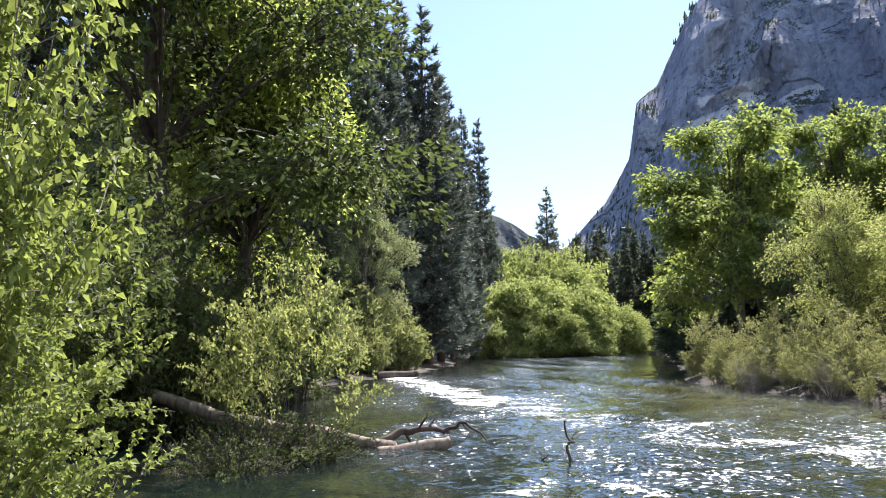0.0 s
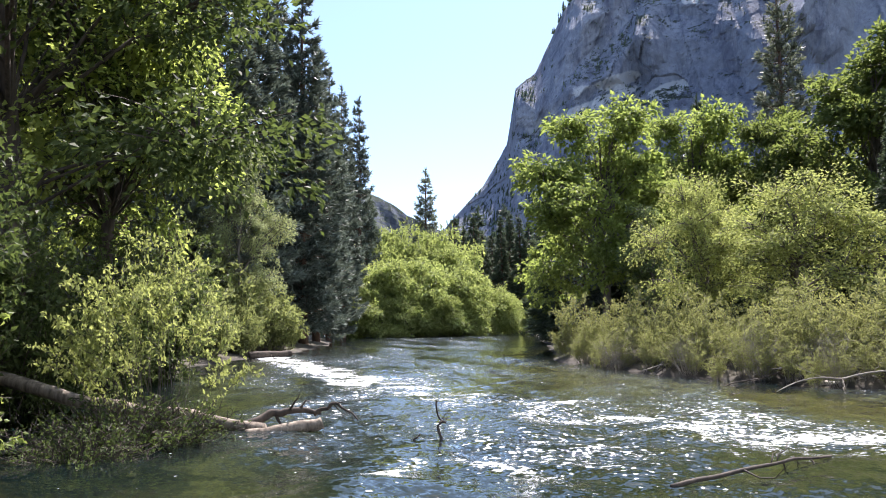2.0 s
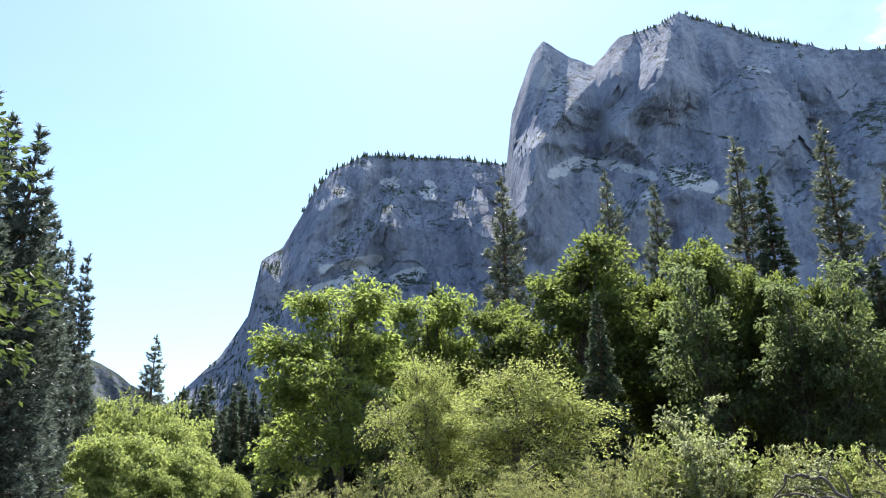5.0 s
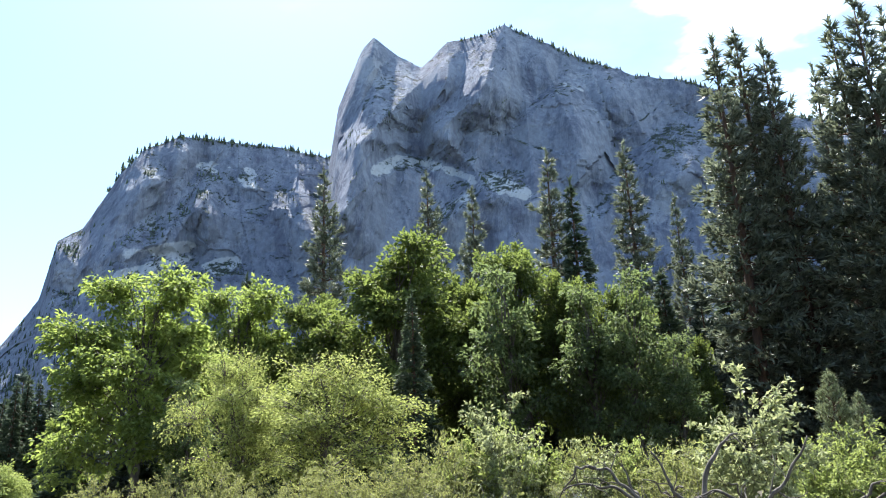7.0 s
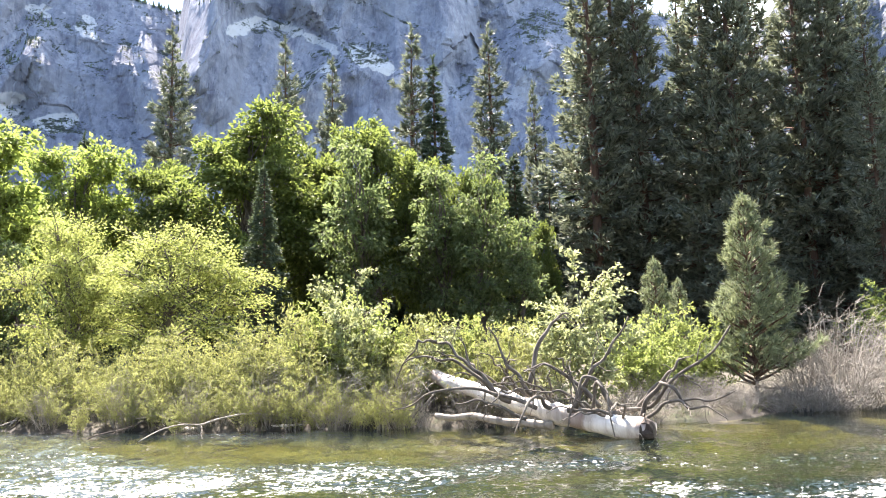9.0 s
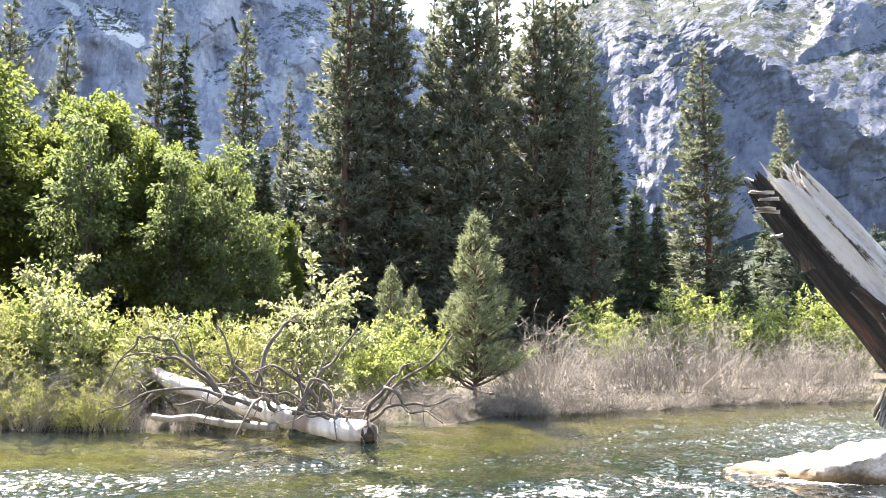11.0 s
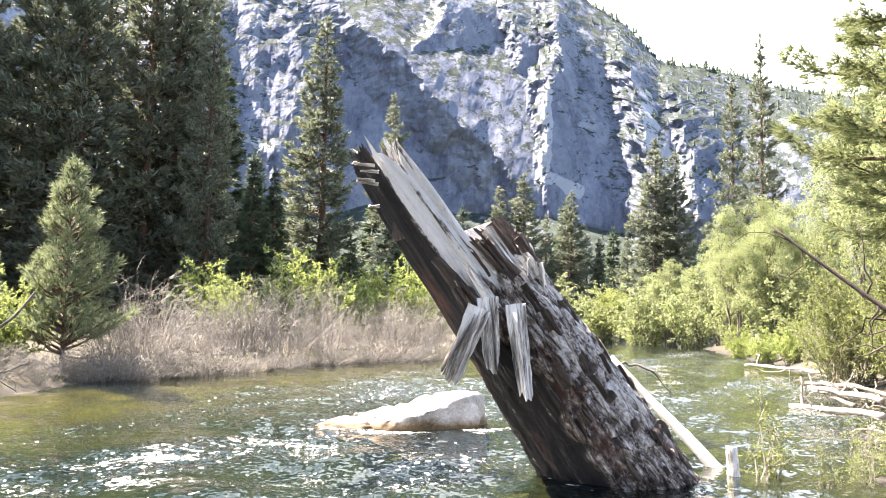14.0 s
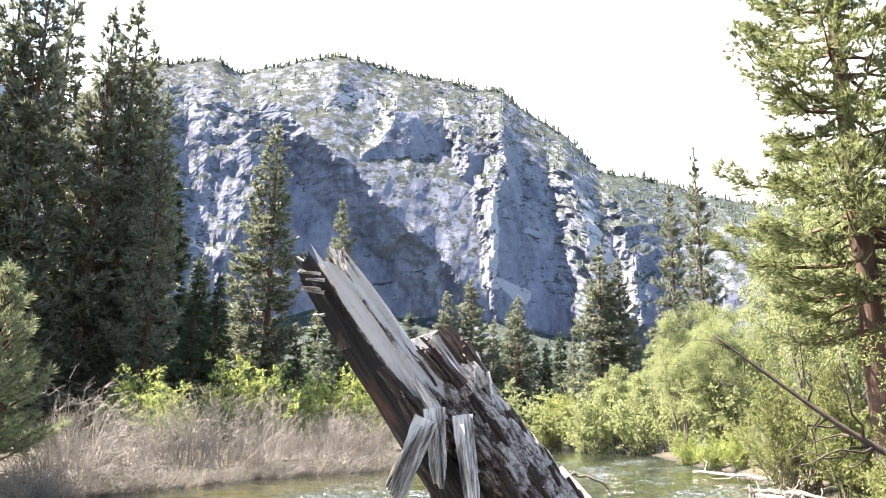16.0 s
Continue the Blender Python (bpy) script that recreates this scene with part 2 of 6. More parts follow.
def granite_material(name, tone, brushy):
    """Bare granite, scarred and streaked, with brush on its ledges."""
    mat, n = surface(name)
    geo = n.add("ShaderNodeNewGeometry")
    pos = geo.outputs["Position"]
    wall = n.noise(pos, 0.010, 8, 0.68, (1.0, 1.0, 0.4))
    fine = n.noise(pos, 0.06, 8, 0.75)
    crack = n.noise(pos, 0.022, 9, 0.78, (1, 1, 0.2))
    pale = n.noise(pos, 0.0045, 5, 0.6)
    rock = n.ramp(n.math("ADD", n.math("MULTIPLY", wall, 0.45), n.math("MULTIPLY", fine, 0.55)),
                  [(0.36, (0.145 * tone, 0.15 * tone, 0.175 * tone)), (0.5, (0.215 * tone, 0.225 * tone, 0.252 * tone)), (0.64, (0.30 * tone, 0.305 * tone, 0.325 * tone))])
    streak = n.ramp(crack, [(0.40, (0.6, 0.6, 0.66)), (0.52, (1, 1, 1))])
    rock = n.mix(1.0, rock, streak, "MULTIPLY")
    scar = n.ramp(n.math("ADD", n.math("MULTIPLY", pale, 0.75), n.math("MULTIPLY", fine, 0.25)), [(0.565, (0, 0, 0)), (0.60, (1, 1, 1))])
    # this attribute holds pale scars and sunlight painted on ledges and crests
    slide_sun = n.add("ShaderNodeAttribute", attribute_name="scar").outputs["Fac"]
    slide_sun = n.math("MULTIPLY", n.math("SUBTRACT", n.math("ADD", n.math("MULTIPLY", slide_sun, 0.8), fine), 0.95), 6.0, clamp=True)
    rock = n.mix(n.math("MULTIPLY", n.math("MAXIMUM", n.math("MULTIPLY", scar, 0.35), slide_sun), 0.85), rock, (0.46 * tone, 0.45 * tone, 0.43 * tone, 1))
    up = n.add("ShaderNodeSeparateXYZ", {0: geo.outputs["Normal"]}).outputs[2]
    clump = n.noise(pos, 0.04, 9, 0.8)
    green = n.ramp(n.math("ADD", n.math("MULTIPLY", up, 0.42), clump), [(0.77 - brushy, (0, 0, 0)), (0.82 - brushy, (1, 1, 1))])
    brush = n.ramp(fine, [(0.35, (0.025, 0.032, 0.026)), (0.65, (0.065, 0.075, 0.052))])
    col = n.mix(green, rock, brush)
    h = n.math("ADD", n.math("MULTIPLY", crack, 1.0), n.math("MULTIPLY", fine, 0.8))
    # blue tint on rock and brush takes the place of distant haze
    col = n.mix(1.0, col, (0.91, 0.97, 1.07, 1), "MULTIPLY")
    n.out(n.add("ShaderNodeBsdfPrincipled", {"Base Color": col, "Roughness": 0.95, "Specular IOR Level": 0.1, "Normal": n.bump(h, 0.7, 5.0)}).outputs[0])
    return mat


M_GROUND, M_WATER = ground_material(), water_material()
# one granite; the light on each wall is balanced in its tone
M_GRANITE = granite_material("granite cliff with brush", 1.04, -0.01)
M_GRANITE_DIMMED = granite_material("dark ribbed granite with brush", 0.76, 0.05)
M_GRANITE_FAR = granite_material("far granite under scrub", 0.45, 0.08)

# ---- mesh tools ----
rng = np.random.default_rng(7)


class Shape:
    """Gathers vertices and faces for one mesh."""

    def __init__(self):
        self.v, self.f, self.count = [], [], 0

    def put(self, verts, faces):
        self.v.append(np.asarray(verts, float))
        self.f.extend((np.asarray(faces) + self.count).tolist())
        self.count += len(verts)

    def tube(self, points, radii, sides=6, cap=True, rough=0.0):
        points = np.asarray(points, float)
        tang = np.gradient(points, axis=0)
        tang /= np.linalg.norm(tang, axis=1)[:, None] + 1e-9
        ref = np.array([0.31, 0.22, 0.92]) if abs(tang[0][2]) < 0.8 else np.array([0.9, 0.3, 0.1])
        a = np.cross(tang, ref)
        a /= np.linalg.norm(a, axis=1)[:, None] + 1e-9
        b = np.cross(tang, a)
        ang = np.arange(sides) * 2 * math.pi / sides
        rad = np.asarray(radii, float)[:, None] * (1 + rough * rng.normal(size=(len(points), sides)))
        ring = points[:, None] + rad[..., None] * (np.cos(ang)[None, :, None] * a[:, None] + np.sin(ang)[None, :, None] * b[:, None])
        k = len(points)
        i, j = np.meshgrid(np.arange(k - 1), np.arange(sides), indexing="ij")
        j2 = (j + 1) % sides
        quads = np.stack([i * sides + j, i * sides + j2, (i + 1) * sides + j2, (i + 1) * sides + j], -1).reshape(-1, 4)
        base = self.count
        self.put(ring.reshape(-1, 3), quads)
        if cap:
            self.f.append([base + (k - 1) * sides + s for s in range(sides)])
            self.f.append([base + s for s in reversed(range(sides))])

    def mesh(self, name, mat, smooth=False):
        me = bpy.data.meshes.new(name)
        me.from_pydata(np.concatenate(self.v).tolist(), [], self.f)
        me.materials.append(mat)
        if smooth:
            me.polygons.foreach_set("use_smooth", [True] * len(me.polygons))
        me.update()
        return me


def unit(v):
    return v / (np.linalg.norm(v, axis=-1, keepdims=True) + 1e-9)


def leaves(shape, at, way, length, width, fold=0.25, droop=0.0):
    """Pointed leaves, one folded blade each."""
    k = len(at)
    way = unit(way + np.array([0, 0, -droop]))
    side = unit(np.cross(way, unit(rng.normal(size=(k, 3)) * 0.95 + np.array([0, 0, 1.0]))))
    up = np.cross(side, way)
    L = (length * rng.uniform(0.6, 1.25, k))[:, None]
    W = L * (width / length) * 0.5
    mid = at + way * L * 0.45 - up * fold * W
    verts = np.stack([at, mid + side * W + up * fold * 2 * W, at + way * L - up * 0.15 * L, mid - side * W + up * fold * 2 * W], 1)
    idx = np.arange(k)[:, None] * 4
    shape.put(verts.reshape(-1, 3), np.concatenate([idx + np.array([0, 1, 2]), idx + np.array([0, 2, 3])]))


def tufts(shape, at, way, size, blades=5, spread=0.7, width=0.24):
    """Sprays of needles, each blade one sliver."""
    for _ in range(blades):
        d = unit(way + spread * rng.normal(size=at.shape))
        s = unit(np.cross(d, rng.normal(size=at.shape)))
        L = (size * rng.uniform(0.6, 1.25, len(at)))[:, None]
        verts = np.stack([at - s * L * width * 0.5, at + s * L * width * 0.5, at + d * L], 1)
        shape.put(verts.reshape(-1, 3), np.arange(len(at) * 3).reshape(-1, 3))


def part(name, shape, mat, parent, label="", smooth=False):
    ob = new(name, shape.mesh(name, mat, smooth))
    ob.parent = parent
    return tagged(ob, label)


GROUPS = {"pine_tree": "pines along the river", "fir_tree": "firs among the pines", "cottonwood_tree": "cottonwoods of the far bank", "maple_tree": "maples of the far bank",
          "aspen_tree": "narrow trees before the maples", "alder_tree": "pale alders on the banks", "willow_bush": "willow bushes at the water", "willow_thicket": "thicket of willow stems",
          "willow_shrub": "bright shrubs behind the bank", "sapling": "silvery saplings", "young_pine": "young pines on the bank", "bare_shrub": "leafless shrubs on the cut bank",
          "dogwood_shrub": "leafy shrubs of the near bank", "root_tangle": "root tangles at the log", "willow_shoot": "shoots in the shallows", "low_shrub": "low bushes on the near bank",
          "driftwood_log": "stranded driftwood logs", "driftwood_stick": "driftwood sticks", "sunken_branch": "branches in the current"}


SEEDS = {}


def grow(label):
    """Each kind of plant grows from a seed of its own."""
    global rng
    SEEDS[label] = SEEDS.get(label, 0) + 1
    rng = np.random.default_rng(sum(ord(c) * (i + 3) for i, c in enumerate(label)) * 7 + SEEDS[label])


def thing(name, label, category, group="", kind=""):
    group = group or GROUPS.get(name, "")
    ob = new(name)
    ob.empty_display_size = 0.3
    return tagged(ob, label, category, group, kind)


def bend(a, b, sag, k=5, wob=0.06):
    """A crooked line from a to b."""
    a, b = np.asarray(a, float), np.asarray(b, float)
    s = np.linspace(0, 1, k)[:, None]
    d = np.linalg.norm(b - a)
    line = a + (b - a) * s + np.array([0, 0, 1.0]) * sag * d * (s * (1 - s)) * 4
    line[1:-1] += rng.normal(size=(k - 2, 3)) * wob * d * 0.5
    return line


# ---- kinds of plants ----
def conifer(name, label, h, spread, whorls, bare, mat, tuft, shape="pine", trunk_r=None, blades=5, group="", thin=0.3, dense=1.0, arms=6):
    """A conifer: straight tapered trunk, whorls of boughs, each bough a flat pad of needle sprays."""
    grow(label)
    ob = thing(name, label, "tree", group)
    tr, cr = Shape(), Shape()
    r0 = trunk_r or h * 0.013
    zs = np.linspace(-0.4, h, 14)
    lean = rng.normal(size=2) * 0.004 * h
    pts = np.stack([lean[0] * np.sin(zs / h * 3), lean[1] * np.sin(zs / h * 2.3), zs], -1)
    tr.tube(pts, r0 * (1 - np.linspace(0, 1, 14)) ** 0.85 + 0.012, 8, rough=0.05)
    P, D = [], []
    spin = rng.random() * 6
    # one side of a crown is fuller than the other, and some whorls are stunted
    full = rng.random() * 6.283
    for w in range(whorls):
        u = min(0.985, max(0.0, (w + rng.uniform(-0.4, 0.4)) / whorls))
        z = bare * h + (h * 0.985 - bare * h) * u
        if shape == "pine":
            prof = (1 - u) ** 0.78 * (0.62 + 0.38 * min(1, u * 3.5))
        else:
            prof = (1 - u) ** (0.8 if shape == "young" else 0.92)
        grown = rng.uniform(0.72, 1.12)
        count = arms if u < 0.8 else max(3, arms - 2)
        for b in range(count):
            az = spin + w * 1.1 + b * 6.283 / count + rng.normal() * 0.3
            ln = spread * (prof * grown * rng.uniform(0.5, 1.18) * (1 + 0.13 * math.cos(az - full)) + 0.04)
            rise = (0.45 * u - 0.20 + rng.normal() * 0.10) if shape == "pine" else (0.30 + 0.35 * u) if shape == "young" else (-0.30 + 0.5 * u)
            out = np.array([math.cos(az), math.sin(az), rise])
            a = np.array([0, 0, z + rng.normal() * 0.006 * h])
            line = bend(a, a + out * ln, -0.05 if shape == "pine" else 0.04, 5, 0.05)
            if shape != "fir":
                line[-2:, 2] += np.array([0.06, 0.20]) * ln
            tr.tube(line, np.linspace(0.035 * ln ** 0.5 + 0.006, 0.006, 5), 3, cap=False)
            k = max(4, int((ln / tuft) ** 1.5 * 2.6 * dense) + 3)
            s = rng.uniform(0.10 if u > 0.8 else 0.30, 1.0, k) ** 0.7
            seg = np.clip((s * 4).astype(int), 0, 3)
            base = line[seg] + (line[seg + 1] - line[seg]) * (s * 4 - seg)[:, None]
            sidev = np.array([-out[1], out[0], 0.0])
            wide = ln * 0.42 * np.sqrt(np.clip(1.06 - s, 0, 1)) * rng.uniform(-1, 1, k)
            base = base + sidev * wide[:, None] + np.array([0, 0, 1]) * (rng.normal(size=(k, 1)) * tuft * 0.16 - (wide ** 2)[:, None] * 0.10)
            P.append(base)
            D.append(unit(out * 0.8 + sidev * (wide / (ln * 0.3 + 0.01))[:, None] * 0.7 + np.array([0, 0, -0.12 if shape == "fir" else 0.35])))
    top = np.array([[pts[-1][0], pts[-1][1], h - 0.35 * tuft * i] for i in range(7)])
    P.append(top)
    D.append(np.tile([0, 0, 1.0], (7, 1)))
    P, D = np.concatenate(P), np.concatenate(D)
    tufts(cr, P, D, tuft, blades, 0.55 if shape != "fir" else 0.40, thin)
    part("trunk", tr, M_BARK, ob, smooth=True)
    part("crown", cr, mat, ob)
    return ob


def broadleaf(name, label, h, width, clumps, per, leaf, mat, bark, base=0.18, lump=0.16, stems=1, group="", droop=0.2, lobes=19, lobe=0.29):
    """A broadleaved tree: limbs carry uneven lobes, each lobe a shell of flat leafy sprays with gaps between."""
    grow(label)
    ob = thing(name, label, "tree", group)
    tr, cr = Shape(), Shape()
    mid = np.array([0, 0, h * (base + 1) / 2])
    ax = np.array([width / 2, width / 2, h * (1 - base) / 2])
    feet = [rng.normal(size=2) * 0.05 * width * (stems > 1) for _ in range(stems)]
    trunks = []
    for fx, fy in feet:
        topx = np.array([fx * 3, fy * 3, h * 0.82])
        line = bend((fx, fy, -0.4), topx, 0, 8, 0.02)
        r0 = 0.02 * h / stems ** 0.5
        tr.tube(line, np.linspace(r0, r0 * 0.15, 8), 7, rough=0.05)
        trunks.append(line)
    # lobes spiral up the crown, one at the top
    P, D = [], []
    centres = []
    for i in range(lobes):
        v = 1 - 1.75 * (i + 0.2) / lobes
        a = i * 2.39996 + rng.normal() * 0.35
        q = math.sqrt(max(0.0, 1 - v * v))
        rl = rng.uniform(0.75, 1.25)
        centres.append((mid + np.array([math.cos(a) * q, math.sin(a) * q, v]) * ax * (1 - lobe * 0.9) * rng.uniform(0.55, 1.15), rl))
    for i in range(clumps):
        c0, rl = centres[i % lobes]
        o = unit(rng.normal(size=3) * np.array([1, 1, 0.8]) + np.array([0, 0, 0.45]) + 0.55 * unit(c0 - mid))
        c = c0 + o * np.minimum(ax, width * 0.62) * lobe * rl * rng.uniform(0.45, 1.06)
        c[2] = max(c[2], h * base * 0.5 + 0.1)
        line = trunks[rng.integers(stems)]
        if i < lobes * 3:
            foot = line[np.argmin(abs(line[:, 2] - min(c0[2] * 0.66, h * 0.78)))]
            limb = bend(foot, c, 0.06, 5, 0.08)
            r = 0.010 * np.linalg.norm(c - foot) + 0.006
            tr.tube(limb, np.linspace(r, r * 0.3, 5), 4, cap=False)
        rad = width * lump * rng.uniform(0.55, 1.5)
        reach = unit(o * np.array([1, 1, 0.35]) + rng.normal(size=3) * 0.25)
        flat = unit(np.cross(reach, np.array([0, 0, 1.0])))
        k = max(6, int(per * (rad / (width * lump)) ** 1.6))
        t, w_ = rng.uniform(-1, 1, k), rng.uniform(-1, 1, k)
        w_ = w_ * np.sqrt(np.clip(1 - t * t, 0.05, 1))
        q = (reach * (t * rad * 1.25)[:, None] + flat * (w_ * rad * 0.9)[:, None]
             + np.array([0, 0, 1.0]) * (rng.normal(size=k) * 0.20 * rad - 0.30 * rad * (t * t + w_ * w_))[:, None])
        P.append(c + q)
        D.append(unit(q + reach * rad * 0.4 + rng.normal(size=(k, 3)) * rad * 0.6))
        tip = c + reach * rad * 1.15
        tr.tube(bend(c0 + (c - c0) * 0.3, tip, 0.08, 4), [0.012 + 0.0016 * h, 0.009 + 0.001 * h, 0.006, 0.003], 3, cap=False)
    leaves(cr, np.concatenate(P), np.concatenate(D), leaf, leaf * 0.62, 0.3, droop)
    part("trunk", tr, bark, ob, smooth=True)
    part("crown", cr, mat, ob)
    return ob


def shrub(name, label, h, width, stems, per, leaf, mat, bark, slim=0.35, category="shrub", group="", low=0.15, droop=0.1, twigs=3, radius=0.012, wob=0.05):
    """A bush of many stems that fan from one foot, with side twigs and leaves."""
    grow(label)
    ob = thing(name, label, category, group)
    tr, cr = Shape(), Shape()
    P, D = [], []
    for _ in range(stems):
        a = rng.random() * 6.283
        r = width / 2 * rng.random() ** 0.6
        top = np.array([math.cos(a) * r, math.sin(a) * r, h * (1 - 0.55 * (2 * r / width) ** 2) * rng.uniform(0.65, 1.06)])
        foot = np.array([top[0] * 0.22, top[1] * 0.22, -0.2]) + np.append(rng.normal(size=2) * 0.04 * width, 0)
        line = bend(foot, top, 0, 7, wob)
        line[:, :2] -= (np.linspace(0, 1, 7) * (1 - np.linspace(0, 1, 7)))[:, None] * top[:2] * wob * 10
        tr.tube(line, np.linspace(radius, radius * 0.25, 7), 3, cap=False)
        runs = [line]
        for _ in range(twigs):
            s = rng.uniform(low + 0.1, 0.95)
            p = line[0] + (line[-1] - line[0]) * s if s < 0 else line[min(6, int(s * 6) + 1)]
            q = p + unit(rng.normal(size=3) * np.array([1, 1, 0.4]) + np.array([math.cos(a) * 0.6, math.sin(a) * 0.6, 0.7])) * h * rng.uniform(0.10, 0.24)
            tw = bend(p, q, 0.05, 4, 0.06)
            tr.tube(tw[[0, 2, 3]], np.linspace(radius * 0.45, radius * 0.15, 3), 3, cap=False)
            runs.append(tw)
        for m, run in enumerate(runs):
            k = per if m == 0 else max(3, int(per * 0.6))
            s = rng.uniform(low if m == 0 else 0.1, 1, k) * (len(run) - 1)
            i = np.clip(s.astype(int), 0, len(run) - 2)
            pos = run[i] + (run[i + 1] - run[i]) * (s - i)[:, None]
            along = unit(run[i + 1] - run[i])
            P.append(pos + rng.normal(size=(k, 3)) * leaf * 0.25)
            D.append(along * 0.7 + unit(rng.normal(size=(k, 3))))
    part("branchwork", tr, bark, ob)
    if per:
        leaves(cr, np.concatenate(P), np.concatenate(D), leaf, leaf * slim, 0.25, droop)
        part("foliage", cr, mat, ob)
    return ob


PLACED = set()


def place(ob, az, d, height=None, own=None, z=None, spin=None, wide=1.0):
    """Sets a plant at an azimuth and distance, scaled from its own height; after the first time, a copy of it."""
    p = polar(az, d)
    k = height / own if height else 1.0
    p.z = (land(p.x, p.y) if z is None else z) - 0.05
    size = Vector((k * wide, k * wide, k))
    m = Matrix.Translation(p) @ Matrix.Rotation((az * 37.7 + d * 11.3) % 6.283 if spin is None else spin, 4, "Z")
    if ob.name in PLACED:
        s = ob.scale
        return copy_thing(ob, m @ Matrix.Diagonal((size.x / s.x, size.y / s.y, size.z / s.z, 1)))
    PLACED.add(ob.name)
    ob.matrix_basis = m @ Matrix.Diagonal((*size, 1))
    return ob


# ---- land, river ----
NEAR_SHORE = [(-60, 150), (-30, 120), (0, 96), (1.5, 90), (0.8, 72), (0.2, 58), (-1.6, 44), (-4.6, 32), (-6.5, 22), (-6.0, 12), (-3.4, 6.0), (-0.9, 2.0), (1.3, -0.2),
              (4.6, -4.2), (7.6, -6.4), (12.9, -10.8), (20, -14.5), (28.5, -18.2), (46, -24), (75, -40), (120, -90)]
FAR_SHORE = [(150, -80), (90, -33), (63, -21.5), (48, -13.5), (33, -6), (27, 0.0), (22.3, 2.8), (19.8, 5.0), (16.6, 6.3), (14.4, 9.0), (12.5, 12.5), (10.4, 15.6), (9.2, 19.5),
             (8.7, 24), (9.0, 29), (10.5, 34), (15, 50), (24, 85), (31, 115), (34, 160), (20, 200)]
RIVER = np.array(NEAR_SHORE + FAR_SHORE + [(-40, 200)], float)


def river_depth(x, y):
    """Signed distance to the shore: above nought in the river."""
    x, y = np.asarray(x, float), np.asarray(y, float)
    best = np.full(x.shape, 1e9)
    inside = np.zeros(x.shape, bool)
    for (ax, ay), (bx, by) in zip(RIVER, np.roll(RIVER, -1, axis=0)):
        ex, ey = bx - ax, by - ay
        t = np.clip(((x - ax) * ex + (y - ay) * ey) / (ex * ex + ey * ey), 0, 1)
        best = np.minimum(best, (x - ax - t * ex) ** 2 + (y - ay - t * ey) ** 2)
        cross = ((ay > y) != (by > y)) & (x < (bx - ax) * (y - ay) / (by - ay + 1e-12) + ax)
        inside ^= cross
    return np.where(inside, 1, -1) * np.sqrt(best)


def far_shore(az):
    """Distance at which the far bank rises from the water."""
    d = np.linspace(8, 60, 521)
    a = math.radians(az)
    wet = river_depth(-math.sin(a) * d, math.cos(a) * d) > 0
    return float(d[np.nonzero(wet)[0][-1]])


def land(x, y):
    x, y = np.asarray(x, float), np.asarray(y, float)
    s = river_depth(x, y)
    s = s + 0.22 * np.sin(x * 1.1 + 0.7 * y) * np.exp(-np.abs(s) / 3) + 0.12 * np.sin(y * 2.3 - x * 0.9) * np.exp(-np.abs(s) / 2)
    d = -s
    dry = 0.55 * np.clip(d, 0, 0.36) + 0.45 * (1 - np.exp(-np.clip(d - 0.4, 0, None) / 4)) + 0.5 * (1 - np.exp(-np.clip(d, 0, None) / 25))
    dry = dry + 0.10 * np.sin(x * 0.45) * np.sin(y * 0.5 + 1) * np.clip(d / 6, 0, 1)
    bed = -1.1 * (1 - np.exp(-np.clip(s, 0, None) / 5.5))
    z = np.where(s > 0, bed, dry)
    out = np.hypot(x, y)
    z = z + 40 * np.clip((out - 260) / 900, 0, 1) ** 1.3 - 40 * np.clip((out - 2500) / 2000, 0, 1)
    return float(z) if z.ndim == 0 else z


def polar_sheet(name, az0, az1, na, radii, height, closed=False):
    az = np.radians(np.linspace(az0, az1, na + 1)[: na if closed else None])
    r, nr = np.asarray(radii), len(radii) - 1
    A, R = np.meshgrid(az, r)
    X, Y = -np.sin(A) * R, np.cos(A) * R
    V = np.stack([X, Y, height(X, Y)], -1).reshape(-1, 3)
    m = len(az)
    i, j = np.meshgrid(np.arange(nr), np.arange(m if closed else m - 1), indexing="ij")
    j2 = (j + 1) % m
    F = np.stack([i * m + j, (i + 1) * m + j, (i + 1) * m + j2, i * m + j2], -1).reshape(-1, 4)[:, ::-1]
    faces = F.tolist()
    if closed:
        V = np.concatenate([V, [[0, 0, V[:m, 2].mean()]]])
        faces += [[j, (j + 1) % m, len(V) - 1] for j in range(m)]
    s = Shape()
    s.put(V, F)
    s.f = faces
    return s, X.ravel(), Y.ravel()


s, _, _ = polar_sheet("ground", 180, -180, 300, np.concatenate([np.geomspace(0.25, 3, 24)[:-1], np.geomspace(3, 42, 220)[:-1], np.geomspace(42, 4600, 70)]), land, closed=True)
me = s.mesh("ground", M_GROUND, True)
pts = np.concatenate(s.v)
far = np.full(len(pts), 1e9)
line = np.array(FAR_SHORE[2:16], float)
for (ax, ay), (bx, by) in zip(line[:-1], line[1:]):
    t = np.clip(((pts[:, 0] - ax) * (bx - ax) + (pts[:, 1] - ay) * (by - ay)) / ((bx - ax) ** 2 + (by - ay) ** 2), 0, 1)
    far = np.minimum(far, np.hypot(pts[:, 0] - ax - t * (bx - ax), pts[:, 1] - ay - t * (by - ay)))
me.attributes.new("sandbar", "FLOAT", "POINT").data.foreach_set("value", np.clip(1.5 - far / 6, 0, 1))
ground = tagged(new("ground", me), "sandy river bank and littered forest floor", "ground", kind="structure")

